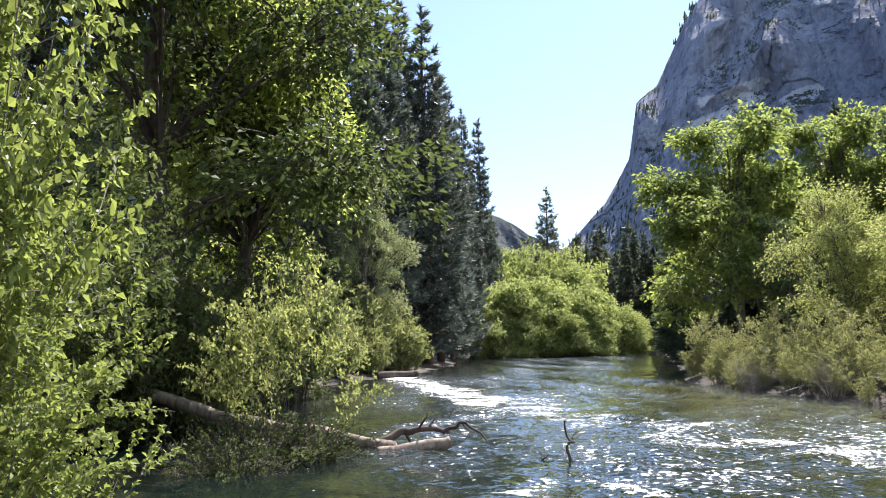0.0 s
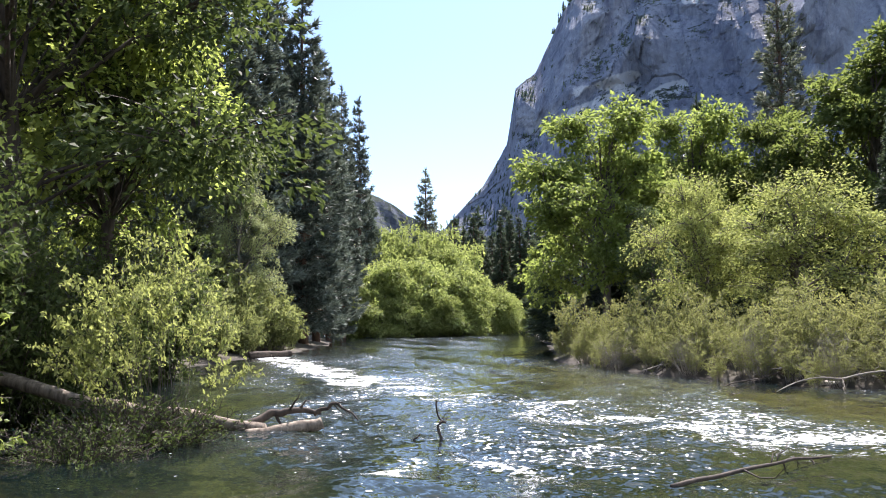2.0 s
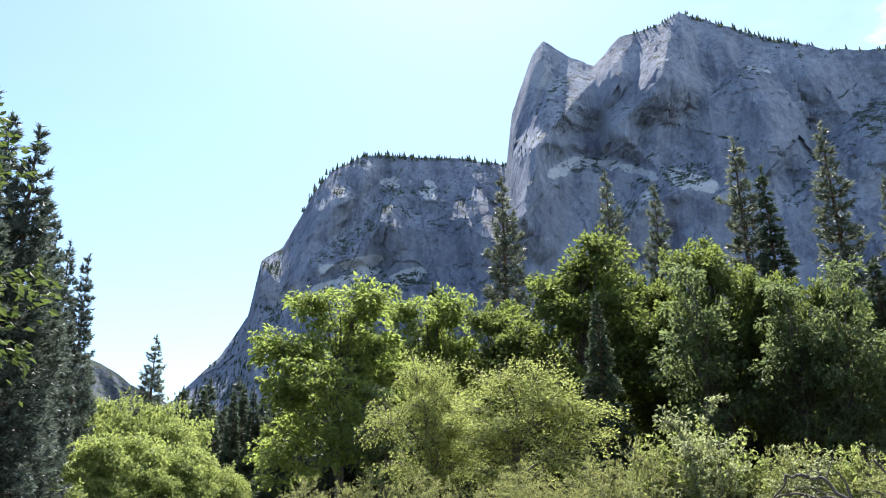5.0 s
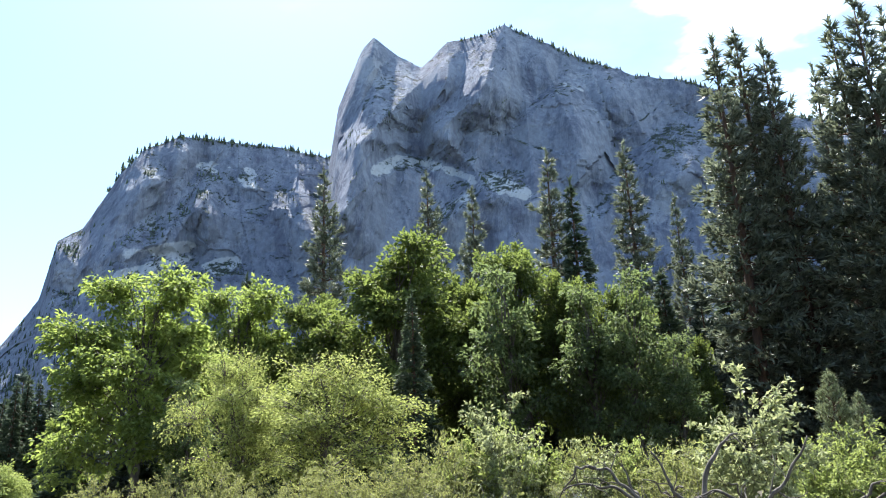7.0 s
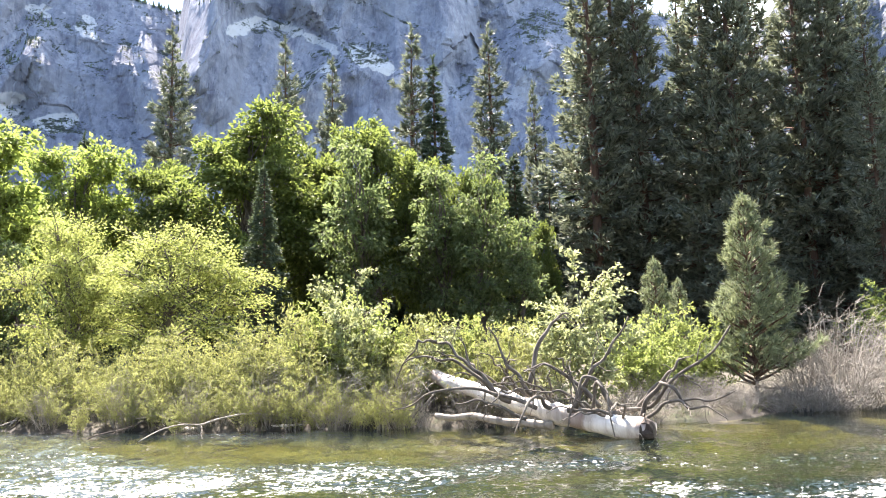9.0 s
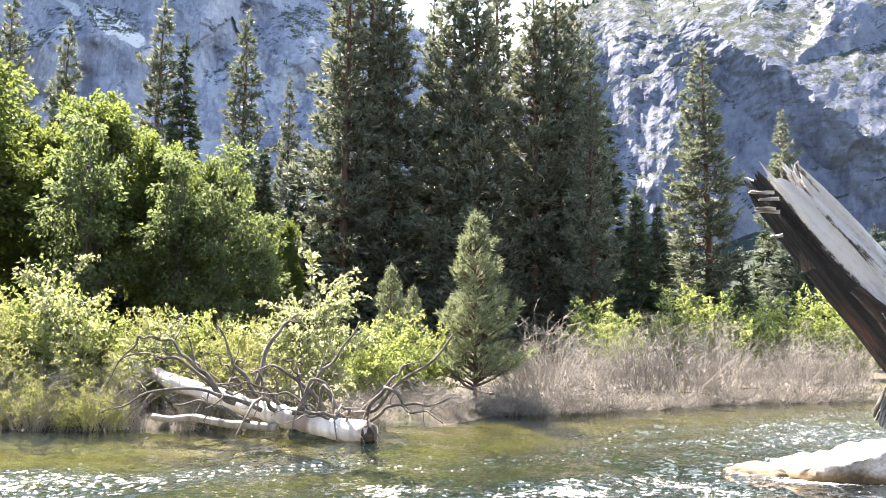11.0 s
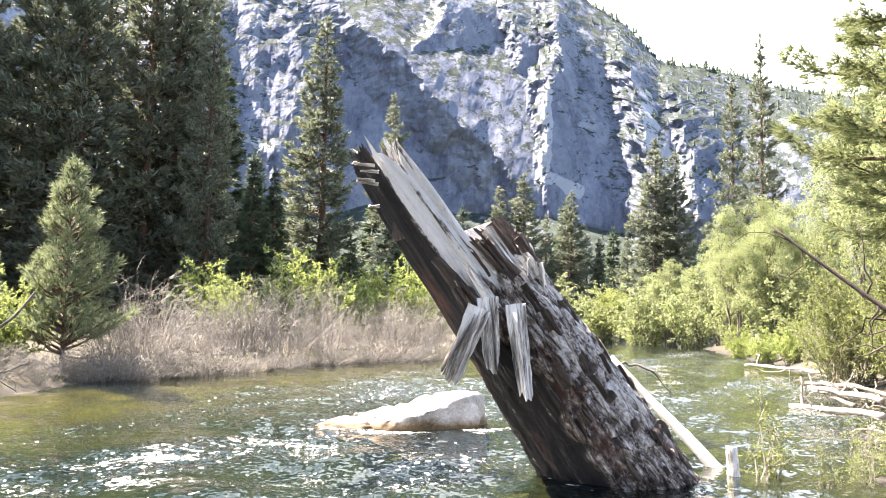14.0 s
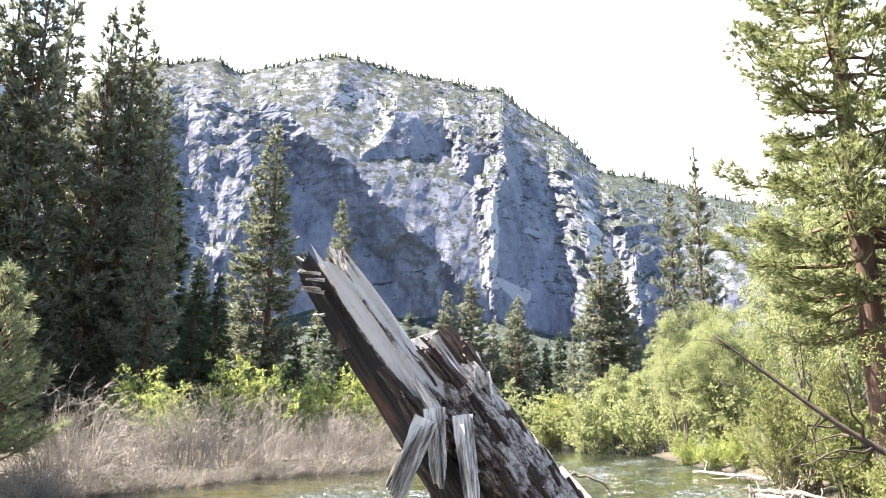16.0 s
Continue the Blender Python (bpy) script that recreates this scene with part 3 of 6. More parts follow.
RAPIDS = [(-0.6, 31, 1.6, 9.0, 0.85), (4.0, 25, 4.5, 12, 0.50), (4.5, 14.5, 6, 7, 0.55), (6.8, 7.5, 4.0, 4.0, 0.62), (8.6, 2.5, 4.0, 4.0, 0.62), (8.6, -0.8, 3.5, 2.6, 0.60), (12.9, -2.0, 1.5, 1.0, 0.75),
          (3.2, 8.0, 3, 3.5, 0.70), (22, -11.0, 11, 3.5, 0.42), (40, -18, 14, 5, 0.36), (12, -7, 5, 3, 0.38)]


def rough_water(x, y):
    """How broken the water is: riffles drawn out along the current."""
    f = np.zeros(np.shape(x))
    for cx, cy, rx, ry, k in RAPIDS:
        f = np.maximum(f, k * np.exp(-((x - cx) / rx) ** 2 - ((y - cy) / ry) ** 2))
    run = np.clip((river_depth(x, y) - 2.0) / 4, 0, 1) * 0.48
    f = np.maximum(f, run).ravel()
    turn = np.clip((np.asarray(y) - 4) / 14, 0, 1).ravel()
    fx, fy = -0.80 + 0.70 * turn, 0.60 + 0.39 * turn
    xr, yr = np.ravel(x), np.ravel(y)
    al, ac = xr * fx + yr * fy, xr * fy - yr * fx
    streak = np.array([0.55 + 1.0 * noise.noise((p * 0.10, q * 0.55, 0)) + 0.6 * noise.noise((p * 0.33, q * 1.5, 5.0)) for p, q in zip(al, ac)])
    return np.minimum(f * np.clip(streak, 0.12, 1.15) * 1.25, np.where(yr > 5, 0.74, 0.58)).reshape(np.shape(x))


# white water: width, strength, and the line it follows
FOAM = [(1.3, 1.0, [(-2.3, 37.5), (-1.6, 34.0), (0.0, 26.5), (1.1, 19.8)]), (1.7, 0.74, [(1.2, 19.6), (2.2, 16.0), (2.9, 14.4), (3.6, 13.2), (4.1, 11.6), (4.7, 10.0), (5.8, 8.8), (7.0, 7.4)]),
        (0.7, 0.62, [(5.2, 11.2), (6.2, 10.6), (7.4, 9.2)]), (0.35, 0.8, [(1.0, 8.2), (0.6, 7.6)]), (0.35, 0.8, [(1.55, 8.6), (1.8, 7.8), (2.2, 7.3)]), (0.5, 0.65, [(2.9, 8.0), (3.9, 8.1)]), (0.4, 0.6, [(-0.9, 10.6), (0.3, 10.5)]),
        (0.75, 0.66, [(8.9, 3.4), (8.6, 2.6), (9.0, 2.1), (9.5, 1.4)]), (0.7, 0.66, [(10.2, 1.4), (10.9, 0.5), (10.4, -0.5)]), (0.6, 0.62, [(8.0, 2.4), (8.0, 0.8), (8.3, -0.4)]), (0.30, 0.85, [(11.7, -0.5), (11.3, -1.2), (11.2, -2.0), (11.4, -2.9), (11.0, -3.6)]),
        (0.6, 0.5, [(7.0, 6.6), (8.0, 4.4), (8.5, 3.2)]), (0.5, 0.5, [(9.6, 6.0), (10.6, 3.0)]), (0.9, 0.55, [(17, -7.5), (22, -10.5), (30, -13)])]


def white_water(x, y):
    f = np.zeros(np.shape(x))
    for wide, k, path in FOAM:
        best = np.full(np.shape(x), 1e9)
        for (ax, ay), (bx, by) in zip(path[:-1], path[1:]):
            t = np.clip(((x - ax) * (bx - ax) + (y - ay) * (by - ay)) / ((bx - ax) ** 2 + (by - ay) ** 2), 0, 1)
            best = np.minimum(best, np.hypot(x - ax - t * (bx - ax), y - ay - t * (by - ay)))
        f = np.maximum(f, k * np.exp(-(best / wide) ** 2))
    return f


def ripples(x, y):
    f = np.minimum(rough_water(x, y), 0.5)
    w = np.zeros(np.shape(x))
    for i in range(16):
        a = 0.9 + 2.2 * math.sin(i * 12.9898)
        k = 1.6 * 1.22 ** (i % 9) * (1 + 0.1 * math.sin(i * 7.1))
        w = w + np.sin(k * (x * math.cos(a) + y * math.sin(a)) + i * 2.1) / k * min(1, k / 5)
    return w * (0.03 + 0.05 * f)


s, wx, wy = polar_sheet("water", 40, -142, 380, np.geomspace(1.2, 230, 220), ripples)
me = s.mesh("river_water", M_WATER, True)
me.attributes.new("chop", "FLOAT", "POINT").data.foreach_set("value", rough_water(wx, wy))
# broken water upstream of the riffle and down the right reach is painted with sky sheen
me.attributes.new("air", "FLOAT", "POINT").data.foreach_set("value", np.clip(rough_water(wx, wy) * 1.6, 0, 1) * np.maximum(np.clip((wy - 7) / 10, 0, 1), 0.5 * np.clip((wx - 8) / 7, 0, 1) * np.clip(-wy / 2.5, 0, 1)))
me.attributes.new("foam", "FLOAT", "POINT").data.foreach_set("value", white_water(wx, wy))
water = tagged(new("water", me), "clear green river with foam and painted glints on its riffles", "water", kind="structure")
water.visible_shadow = False


# ---- mountains ----
def facet(q):
    """Flat broken faces: each cell of rock has a plane of its own."""
    c = noise.voronoi(q)[1][0]
    k = Vector((math.sin(c.x * 127.1 + c.y * 311.7) * 43758.5 % 1 - 0.5, math.sin(c.y * 269.5 + c.z * 183.3) * 43758.5 % 1 - 0.5, math.sin(c.z * 419.2 + c.x * 71.9) * 43758.5 % 1 - 0.5))
    return (q - c).dot(k) * 1.9 + k.x * 0.22


def mountain(name, label, crest, foot, back, seed, amp, cuts, ribs, skew, na=330, ns=150, talus=0.28, reach=0.62, mat=None, spurs=(), scars_sun=(), ridges=(), curve=1.15, ledges=()):
    """A rock wall: crest gives azimuth and elevation of the skyline, foot and back its near and far distances."""
    az = np.linspace(crest[0][0], crest[-1][0], na)
    el = np.interp(-az, [-c[0] for c in crest], [c[1] for c in crest])
    H = np.tan(np.radians(el)) * back
    sv = np.concatenate([np.linspace(0, 1, ns), [0.99, 0.9, 0.5]])
    over = np.concatenate([np.zeros(ns), [0.06, 0.25, 0.8]])
    A, Sg = np.meshgrid(np.radians(az), sv)
    O = np.meshgrid(az, over)[1]
    g = np.where(Sg < talus, reach * (Sg / talus) ** 0.85, reach + (1 - reach) * (np.clip(Sg - talus, 0, None) / (1 - talus)) ** curve)
    R = foot + (back - foot) * g + O * back * 0.35
    Z = H[None, :] * Sg
    P = np.stack([-np.sin(A) * R, np.cos(A) * R, Z], -1)
    flat = P.reshape(-1, 3)
    rib = np.empty(len(flat))
    bulk = np.empty(len(flat))
    lift = np.empty(len(flat))
    crag = np.empty(len(flat))
    for i, (p, a_, s_) in enumerate(zip(flat, np.degrees(A).ravel(), Sg.ravel())):
        warp = noise.noise((a_ / 7.0 + seed * 9.1, s_ * 2.2, seed)) * 0.55 + noise.noise((a_ / 2.2, s_ * 6, seed + 5.0)) * 0.13
        w1 = (a_ / 13.0 + skew * s_ + warp) % 1.0
        w2 = (a_ / 4.6 - skew * 1.2 * s_ + warp * 2 + 0.3) % 1.0
        rib[i] = abs(w1 * 2 - 1) * 1.15 + abs(w2 * 2 - 1) * 0.5 - 0.8
        q = Vector((p[0], p[1], p[2] * cuts)) * 0.0042 + Vector((seed * 7.3, seed, 0))
        q += Vector((noise.noise(q * 0.7), noise.noise(q * 0.7 + Vector((9, 0, 0))), 0)) * 0.22
        slant = Vector((q.x + 0.5 * q.z, q.y - 0.4 * q.z, q.z))
        lift[i] = noise.fractal(q * 2.3, 0.7, 2.0, 4)
        crag[i] = noise.fractal(slant * 9.0, 0.8, 2.1, 3)
        block = 0.62 * (noise.ridged_multi_fractal(slant * 0.8, 0.95, 2.3, 5, 0.9, 1.3) - 1.0)
        size = 0.30
        for o in range(3):
            block += size * facet(q)
            q = q * 2.6 + Vector((1.7, 3.1, 0.4))
            size *= 0.5
        bulk[i] = block + lift[i] * 0.06
    rib, bulk, lift, crag = (k.reshape(A.shape) for k in (rib, bulk, lift, crag))
    # spurs, and scars with painted sunlight, run along lines given by azimuth and elevation
    near = np.degrees(np.arctan2(Z, R))
    turn = np.degrees(A)

    def apart(path):
        best = np.full(A.shape, 1e9)
        for (a0, e0), (a1, e1) in zip(path[:-1], path[1:]):
            t = np.clip(((turn - a0) * (a1 - a0) + (near - e0) * (e1 - e0)) / ((a1 - a0) ** 2 + (e1 - e0) ** 2), 0, 1)
            best = np.minimum(best, np.hypot(turn - a0 - t * (a1 - a0), near - e0 - t * (e1 - e0)))
        return best + 0.5 * lift
    push = np.zeros(A.shape)
    for high, wide, path in spurs:
        push = np.maximum(push, high * np.clip(1 - np.clip(apart(path), 0, None) / wide, 0, 1))
    # ridges are steep on one side and slope away as slabs on the other
    for high, left, right, path in ridges:
        e = np.array([p[1] for p in path][::-1])
        line = np.interp(near, e, [p[0] for p in path][::-1]) + 0.45 * lift + 0.5 * crag
        off = turn - line
        fade = np.clip(1 - np.clip(e[0] - near, 0, None) / 3.5, 0, 1)
        push = np.maximum(push, high * fade * np.clip(1 - np.where(off > 0, off / left, -off / right), 0, 1))
    # ledges: above each line the wall is set back, so that a shelf catches the sun
    for deep, tall, path in ledges:
        a = np.array([p[0] for p in path][::-1])
        off = near + 0.35 * lift + 0.25 * crag - np.interp(turn, a, [p[1] for p in path][::-1])
        along_it = np.clip(1 - np.maximum(a[0] - turn, turn - a[-1]) / 1.2, 0, 1)
        push = push - 1.4 * deep * np.clip(off / tall, 0, 1) * along_it * np.clip(1 - (off - tall) / 5.0, 0, 1)
    bare = np.zeros(A.shape)
    for wide, path in scars_sun:
        bare = np.maximum(bare, np.clip(1.6 - 1.6 * apart(path) / wide, 0, 1))
    env = np.clip(Sg * 4, 0.1, 1) * np.clip((1.03 - Sg) * 5, 0.12, 1)
    R2 = R - (rib * ribs + bulk * amp + crag * 2.2 + push) * env
    Z2 = Z * (R2 / R) + lift * (16 - 8 * Sg) * np.clip(Sg * 3, 0, 1)
    V = np.stack([-np.sin(A) * R2, np.cos(A) * R2, Z2], -1).reshape(-1, 3)
    k = len(sv)
    i, j = np.meshgrid(np.arange(k - 1), np.arange(na - 1), indexing="ij")
    F = np.stack([i * na + j, i * na + j + 1, (i + 1) * na + j + 1, (i + 1) * na + j], -1).reshape(-1, 4)
    s = Shape()
    s.put(V, F)
    ob = new(name, s.mesh(name, mat or M_GRANITE, False))
    ob.data.attributes.new("scar", "FLOAT", "POINT").data.foreach_set("value", bare.ravel())
    tagged(ob, label, "mountain", kind="structure")
    return V.reshape(k, na, 3)[:ns]


CREST_A = [(-7.4, 3.0), (-8.9, 6.9), (-12.0, 10.2), (-13.8, 13.0), (-14.5, 17.0), (-16.0, 18.0), (-18.2, 21.9), (-19.5, 23.5), (-22.0, 24.9), (-29.7, 24.5), (-34.0, 24.0), (-40, 22)]
CREST_B = [(-32.6, 10.0), (-33.0, 22.0), (-34.0, 27.6), (-35.9, 31.5), (-36.9, 32.5), (-38.7, 31.4), (-40.8, 30.3), (-43.0, 32.0), (-45.8, 32.4), (-47.9, 32.9), (-51.8, 31.0), (-57.3, 28.5),
           (-62.2, 27.1), (-69.4, 23.1), (-76, 21), (-84, 19)]
CREST_C = [(-74, 20), (-79, 24.4), (-84.7, 25.6), (-86.8, 24.9), (-94.1, 26.7), (-99.5, 25.6), (-107.0, 24.6), (-108.3, 23.2), (-111.8, 21.1), (-114.2, 18.5), (-118.7, 17.2), (-124, 15.5), (-135, 13), (-150, 9)]
CREST_L = [(30, 20), (12, 16), (2, 12.0), (-5.1, 8.9), (-6.3, 8.0), (-9.5, 6.5), (-13, 5), (-18, 3)]
CREST_BACK = [(210, 9), (170, 16), (120, 20), (70, 22), (28, 20)]
SPURS_A = [(95, 3.0, [(-21.3, 24.6), (-18.7, 22.2), (-16.4, 18.5), (-14.8, 16.5)]), (80, 2.4, [(-24.1, 21.1), (-21.8, 17.8), (-19.2, 16.3)]), (80, 2.8, [(-26.7, 22.9), (-28.5, 20.6), (-32.3, 18.2)])]
SCARS_SUN_A = [(0.8, [(-19.4, 16.5), (-23.0, 17.1)]), (0.5, [(-23.8, 15.8), (-26.4, 16.4)]), (0.35, [(-24.6, 23.1), (-27.2, 22.7)])]
# pale along the ledges: sunlight painted into the rock
SCARS_SUN_A += [(0.7, [(-18.6, 15.0), (-20.7, 15.7), (-23.2, 16.3)]), (0.5, [(-23.7, 22.8), (-27.3, 22.0)])]
SPURS_B = [(100, 2.2, [(-36.4, 32.3), (-35.2, 29.2), (-34.0, 26.0)]), (150, 3.2, [(-41.9, 30.3), (-38.6, 27.6), (-35.8, 25.2), (-34.5, 19.9)]), (90, 3.0, [(-47.2, 32.3), (-46.0, 28.9), (-42.2, 25.9), (-45.6, 21.6)]),
           (80, 2.6, [(-50.8, 30.9), (-52.2, 26.4), (-53.9, 22.2)]), (80, 2.6, [(-56.0, 28.7), (-57.7, 24.9), (-60.1, 21.3)]), (70, 2.2, [(-44.2, 21.7), (-42.8, 19.7), (-42.3, 18.9)])]
SCARS_SUN_B = [(0.5, [(-38.1, 23.6), (-40.3, 23.1)]), (0.6, [(-41.2, 23.7), (-44.7, 21.9)]), (0.4, [(-46.0, 22.4), (-48.6, 21.0)]), (0.3, [(-52.4, 28.3), (-53.7, 27.8)])]
RIDGES_C = [(82, 5.0, 10.5, [(-89.0, 23.5), (-92.3, 21.0), (-95.7, 18.7), (-99.2, 15.1), (-102.2, 12.7), (-104.7, 9.8), (-106.5, 6.0)]), (75, 2.0, 7.0, [(-99.1, 25.0), (-98.4, 22.6), (-97.3, 20.9), (-95.9, 19.6), (-95.2, 18.4)]),
            (88, 2.4, 6.0, [(-106.2, 24.4), (-107.4, 19.6), (-106.3, 16.7), (-105.8, 11.0), (-106.5, 6.0)]), (86, 2.6, 6.0, [(-109.4, 22.6), (-111.5, 20.6), (-112.6, 16.5), (-113.1, 12.4), (-113.8, 6.0)]),
            (70, 5.0, 3.0, [(-84.0, 25.2), (-87.6, 22.3), (-88.2, 19.1), (-87.2, 14.3), (-86.0, 8.0)]), (60, 2.4, 3.0, [(-95.1, 26.4), (-93.9, 24.2), (-92.4, 21.6)]), (60, 1.6, 3.2, [(-101.8, 25.0), (-103.6, 22.0), (-104.4, 20.0)]),
            (90, 2.6, 3.5, [(-114.9, 17.8), (-116.0, 13.9), (-116.9, 7.4)]), (80, 3.0, 4.0, [(-80.0, 24.4), (-79.0, 18.0), (-78.0, 10.0)])]
# pale couloirs, with sunlit ridge crests painted in
SCARS_SUN_C = [(0.55, [(-106.2, 16.8), (-106.3, 14.3), (-105.9, 11.0)]), (0.8, [(-113.2, 16.1), (-114.0, 13.2), (-115.6, 10.0), (-116.5, 7.5)]), (0.4, [(-95.3, 20.1), (-97.5, 21.5), (-98.4, 22.6)]), (0.6, [(-90.4, 24.4), (-94.1, 25.9)]),
           (0.45, [(-102.0, 23.6), (-104.4, 20.4)]), (0.4, [(-84.1, 12.9), (-86.1, 12.4), (-88.1, 11.7)]), (0.7, [(-105.6, 11.0), (-108.5, 9.7)]), (0.4, [(-92.7, 21.9), (-94.6, 23.6), (-97.2, 24.6)])]
# sunlit shelves of the peak, painted as pale rock
SCARS_SUN_B += [(0.8, [(-37.0, 23.0), (-38.7, 23.8), (-41.4, 23.3), (-44.5, 22.2)]), (0.5, [(-41.5, 19.4), (-44.1, 21.1)])]
LEDGES_A = [(45, 1.4, [(-18.6, 14.4), (-20.7, 15.0), (-23.2, 15.6)]), (35, 1.0, [(-23.5, 14.7), (-25.1, 15.2), (-26.5, 15.4)]), (35, 1.2, [(-23.7, 22.3), (-25.3, 22.0), (-27.3, 21.5)]), (40, 1.6, [(-20.8, 17.3), (-23.5, 19.9), (-25.9, 19.6), (-28.4, 18.9)]), (28, 1.0, [(-18.6, 20.7), (-19.6, 21.5), (-20.7, 21.8)])]
LEDGES_B = [(45, 1.5, [(-37.0, 22.3), (-38.7, 23.0), (-41.4, 22.5), (-44.5, 21.5), (-48.0, 21.1)]), (38, 1.2, [(-41.5, 18.8), (-44.1, 20.5), (-45.8, 20.7)]), (30, 1.0, [(-34.3, 24.7), (-36.9, 25.3), (-40.5, 24.9)]), (50, 2.0, [(-54.0, 18.6), (-57.1, 21.3), (-60.6, 22.8), (-63.1, 23.1)]), (26, 0.8, [(-48.1, 25.5), (-51.3, 27.6), (-53.1, 27.9)])]
top_a = mountain("mountain", "grey granite buttress with ledges of brush", CREST_A, 1150, 2100, 1, 58, 0.45, 45, 0.5, spurs=SPURS_A, scars_sun=SCARS_SUN_A, ledges=LEDGES_A)
top_b = mountain("mountain", "tall grey granite peak with a sheer wall", CREST_B, 950, 1900, 2, 55, 0.35, 40, -0.5, spurs=SPURS_B, scars_sun=SCARS_SUN_B, ledges=LEDGES_B)
top_c = mountain("mountain", "ribbed pale granite mountain wall under cloud", CREST_C, 800, 1700, 3, 15, 0.45, 8, 0.9, 440, 180, talus=0.24, reach=0.66, curve=1.75, mat=M_GRANITE_DIMMED, ridges=RIDGES_C, scars_sun=SCARS_SUN_C)
top_l = mountain("mountain", "hazy far ridge closing the valley", CREST_L, 2400, 3300, 4, 100, 0.5, 90, 0.4, 120, 50, mat=M_GRANITE_FAR)
mountain("mountain", "wooded granite slope behind the bank", CREST_BACK, 700, 1500, 5, 120, 0.5, 100, 0.4, 120, 40)


def crest_trees(name, wall, k, tall, lo, hi, ledge=600):
    """Small conifers along a skyline and on the ledges below it."""
    s = Shape()
    top = wall[-1]
    slope = np.diff(wall, axis=0)
    flat = np.hypot(slope[..., 0], slope[..., 1]) / (np.linalg.norm(slope, axis=-1) + 1e-6)
    rows, cols = np.nonzero(flat[12:-2] > 0.72)
    for i in rng.integers(0, len(rows), ledge):
        p = wall[rows[i] + 12, cols[i]] + np.array([0, 0, -2.0])
        h = tall * rng.uniform(0.35, 1.0)
        ang = np.arange(5) * 1.2566 + rng.random() * 6
        for z0, w in ((0.1, 0.22), (0.45, 0.14)):
            ring = np.stack([np.cos(ang) * w * h, np.sin(ang) * w * h, np.full(5, z0 * h)], -1)
            s.put(np.concatenate([ring, [[0, 0, (z0 + 0.5) * h]]]) + p, np.array([[a, (a + 1) % 5, 5] for a in range(5)]))
    for _ in range(k):
        i = rng.integers(int(lo * len(top)), int(hi * len(top)))
        p = top[i] + np.array([rng.normal() * 6, rng.normal() * 6, -6 - abs(rng.normal()) * 8])
        h = tall * rng.uniform(0.4, 1.25)
        for lv in range(3):
            z0 = h * (0.15 + 0.27 * lv)
            ang = np.arange(5) * 1.2566 + rng.random() * 6
            w = h * 0.25 * (1 - lv * 0.27)
            ring = np.stack([np.cos(ang) * w, np.sin(ang) * w, np.full(5, z0)], -1)
            V = np.concatenate([ring, [[0, 0, z0 + h * 0.45]]]) + p
            s.put(V, np.array([[a, (a + 1) % 5, 5] for a in range(5)]))
    ob = new(name, s.mesh(name, M_FIR))
    tagged(ob, "small dark conifers on the skyline and ledges", "trees", kind="stuff")


crest_trees("skyline_trees", top_a, 330, 17, 0.30, 0.80, 2600)
crest_trees("skyline_trees", top_b, 420, 15, 0.22, 0.75, 2600)
crest_trees("skyline_trees", top_c, 1300, 16, 0.05, 0.80, 1600)

# ---- forest ----
PINES = [conifer("pine_tree", "tall ponderosa pine with grey-green needles", 28, 3.9, 42, 0.07, M_PINE, 0.50, blades=6, thin=0.28, dense=0.7),
         conifer("pine_tree", "tall open-crowned pine on the far bank", 28, 3.3, 36, 0.14, M_PINE, 0.50, blades=6, thin=0.28, dense=0.62),
         conifer("pine_tree", "tall dense pine among the forest edge", 28, 4.3, 44, 0.05, M_PINE, 0.52, blades=6, thin=0.28, dense=0.7)]
SHADED_PINES = [conifer("pine_tree", "tall dark green pine beside the river bend", 28, 3.9, 44, 0.05, M_PINE_SHADED, 0.50, blades=6, thin=0.28, dense=0.9) for _ in range(2)]
FIRS = [conifer("fir_tree", "narrow dark green fir", 20, 3.0, 44, 0.04, M_FIR, 0.44, "fir", blades=5, thin=0.3, arms=7),
        conifer("fir_tree", "slender dark fir with drooping boughs", 20, 2.5, 42, 0.04, M_FIR, 0.42, "fir", blades=5, thin=0.3, arms=7)]
FAR = [conifer("pine_tree", "pine of the shaded forest behind the bank", 24, 3.8, 26, 0.06, M_PINE_SHADED, 1.0, blades=5, thin=0.32, arms=5),
       conifer("fir_tree", "dark fir of the forest behind the bank", 24, 3.5, 28, 0.03, M_FIR, 1.0, "fir", blades=5, thin=0.32, arms=5)]
# each pine: azimuth, distance, height, variant, width
BEND_PINES = [(4.9, 50, 26.6, 2, 1.0), (3.0, 54, 26, 0, 1.0), (1.2, 54, 25.6, 0, 1.0), (0.3, 62, 24.2, 2, 1.0), (-7.75, 122, 26.8, 2, 1.15), (-6.3, 128, 20, 2, 0.8), (-0.6, 72, 25.5, 0, 1.0), (-1.6, 82, 27, 2, 0.95),
    (-2.75, 98, 31, 0, 0.85), (2.2, 62, 21, 2, 1.1), (7.5, 44, 28, 2, 1), (10.5, 42, 29, 0, 1), (13.5, 40, 28, 2, 1), (17, 42, 30, 0, 1), (21, 38, 29, 2, 1), (26, 40, 30, 0, 1),
    (31, 38, 28, 2, 1)]
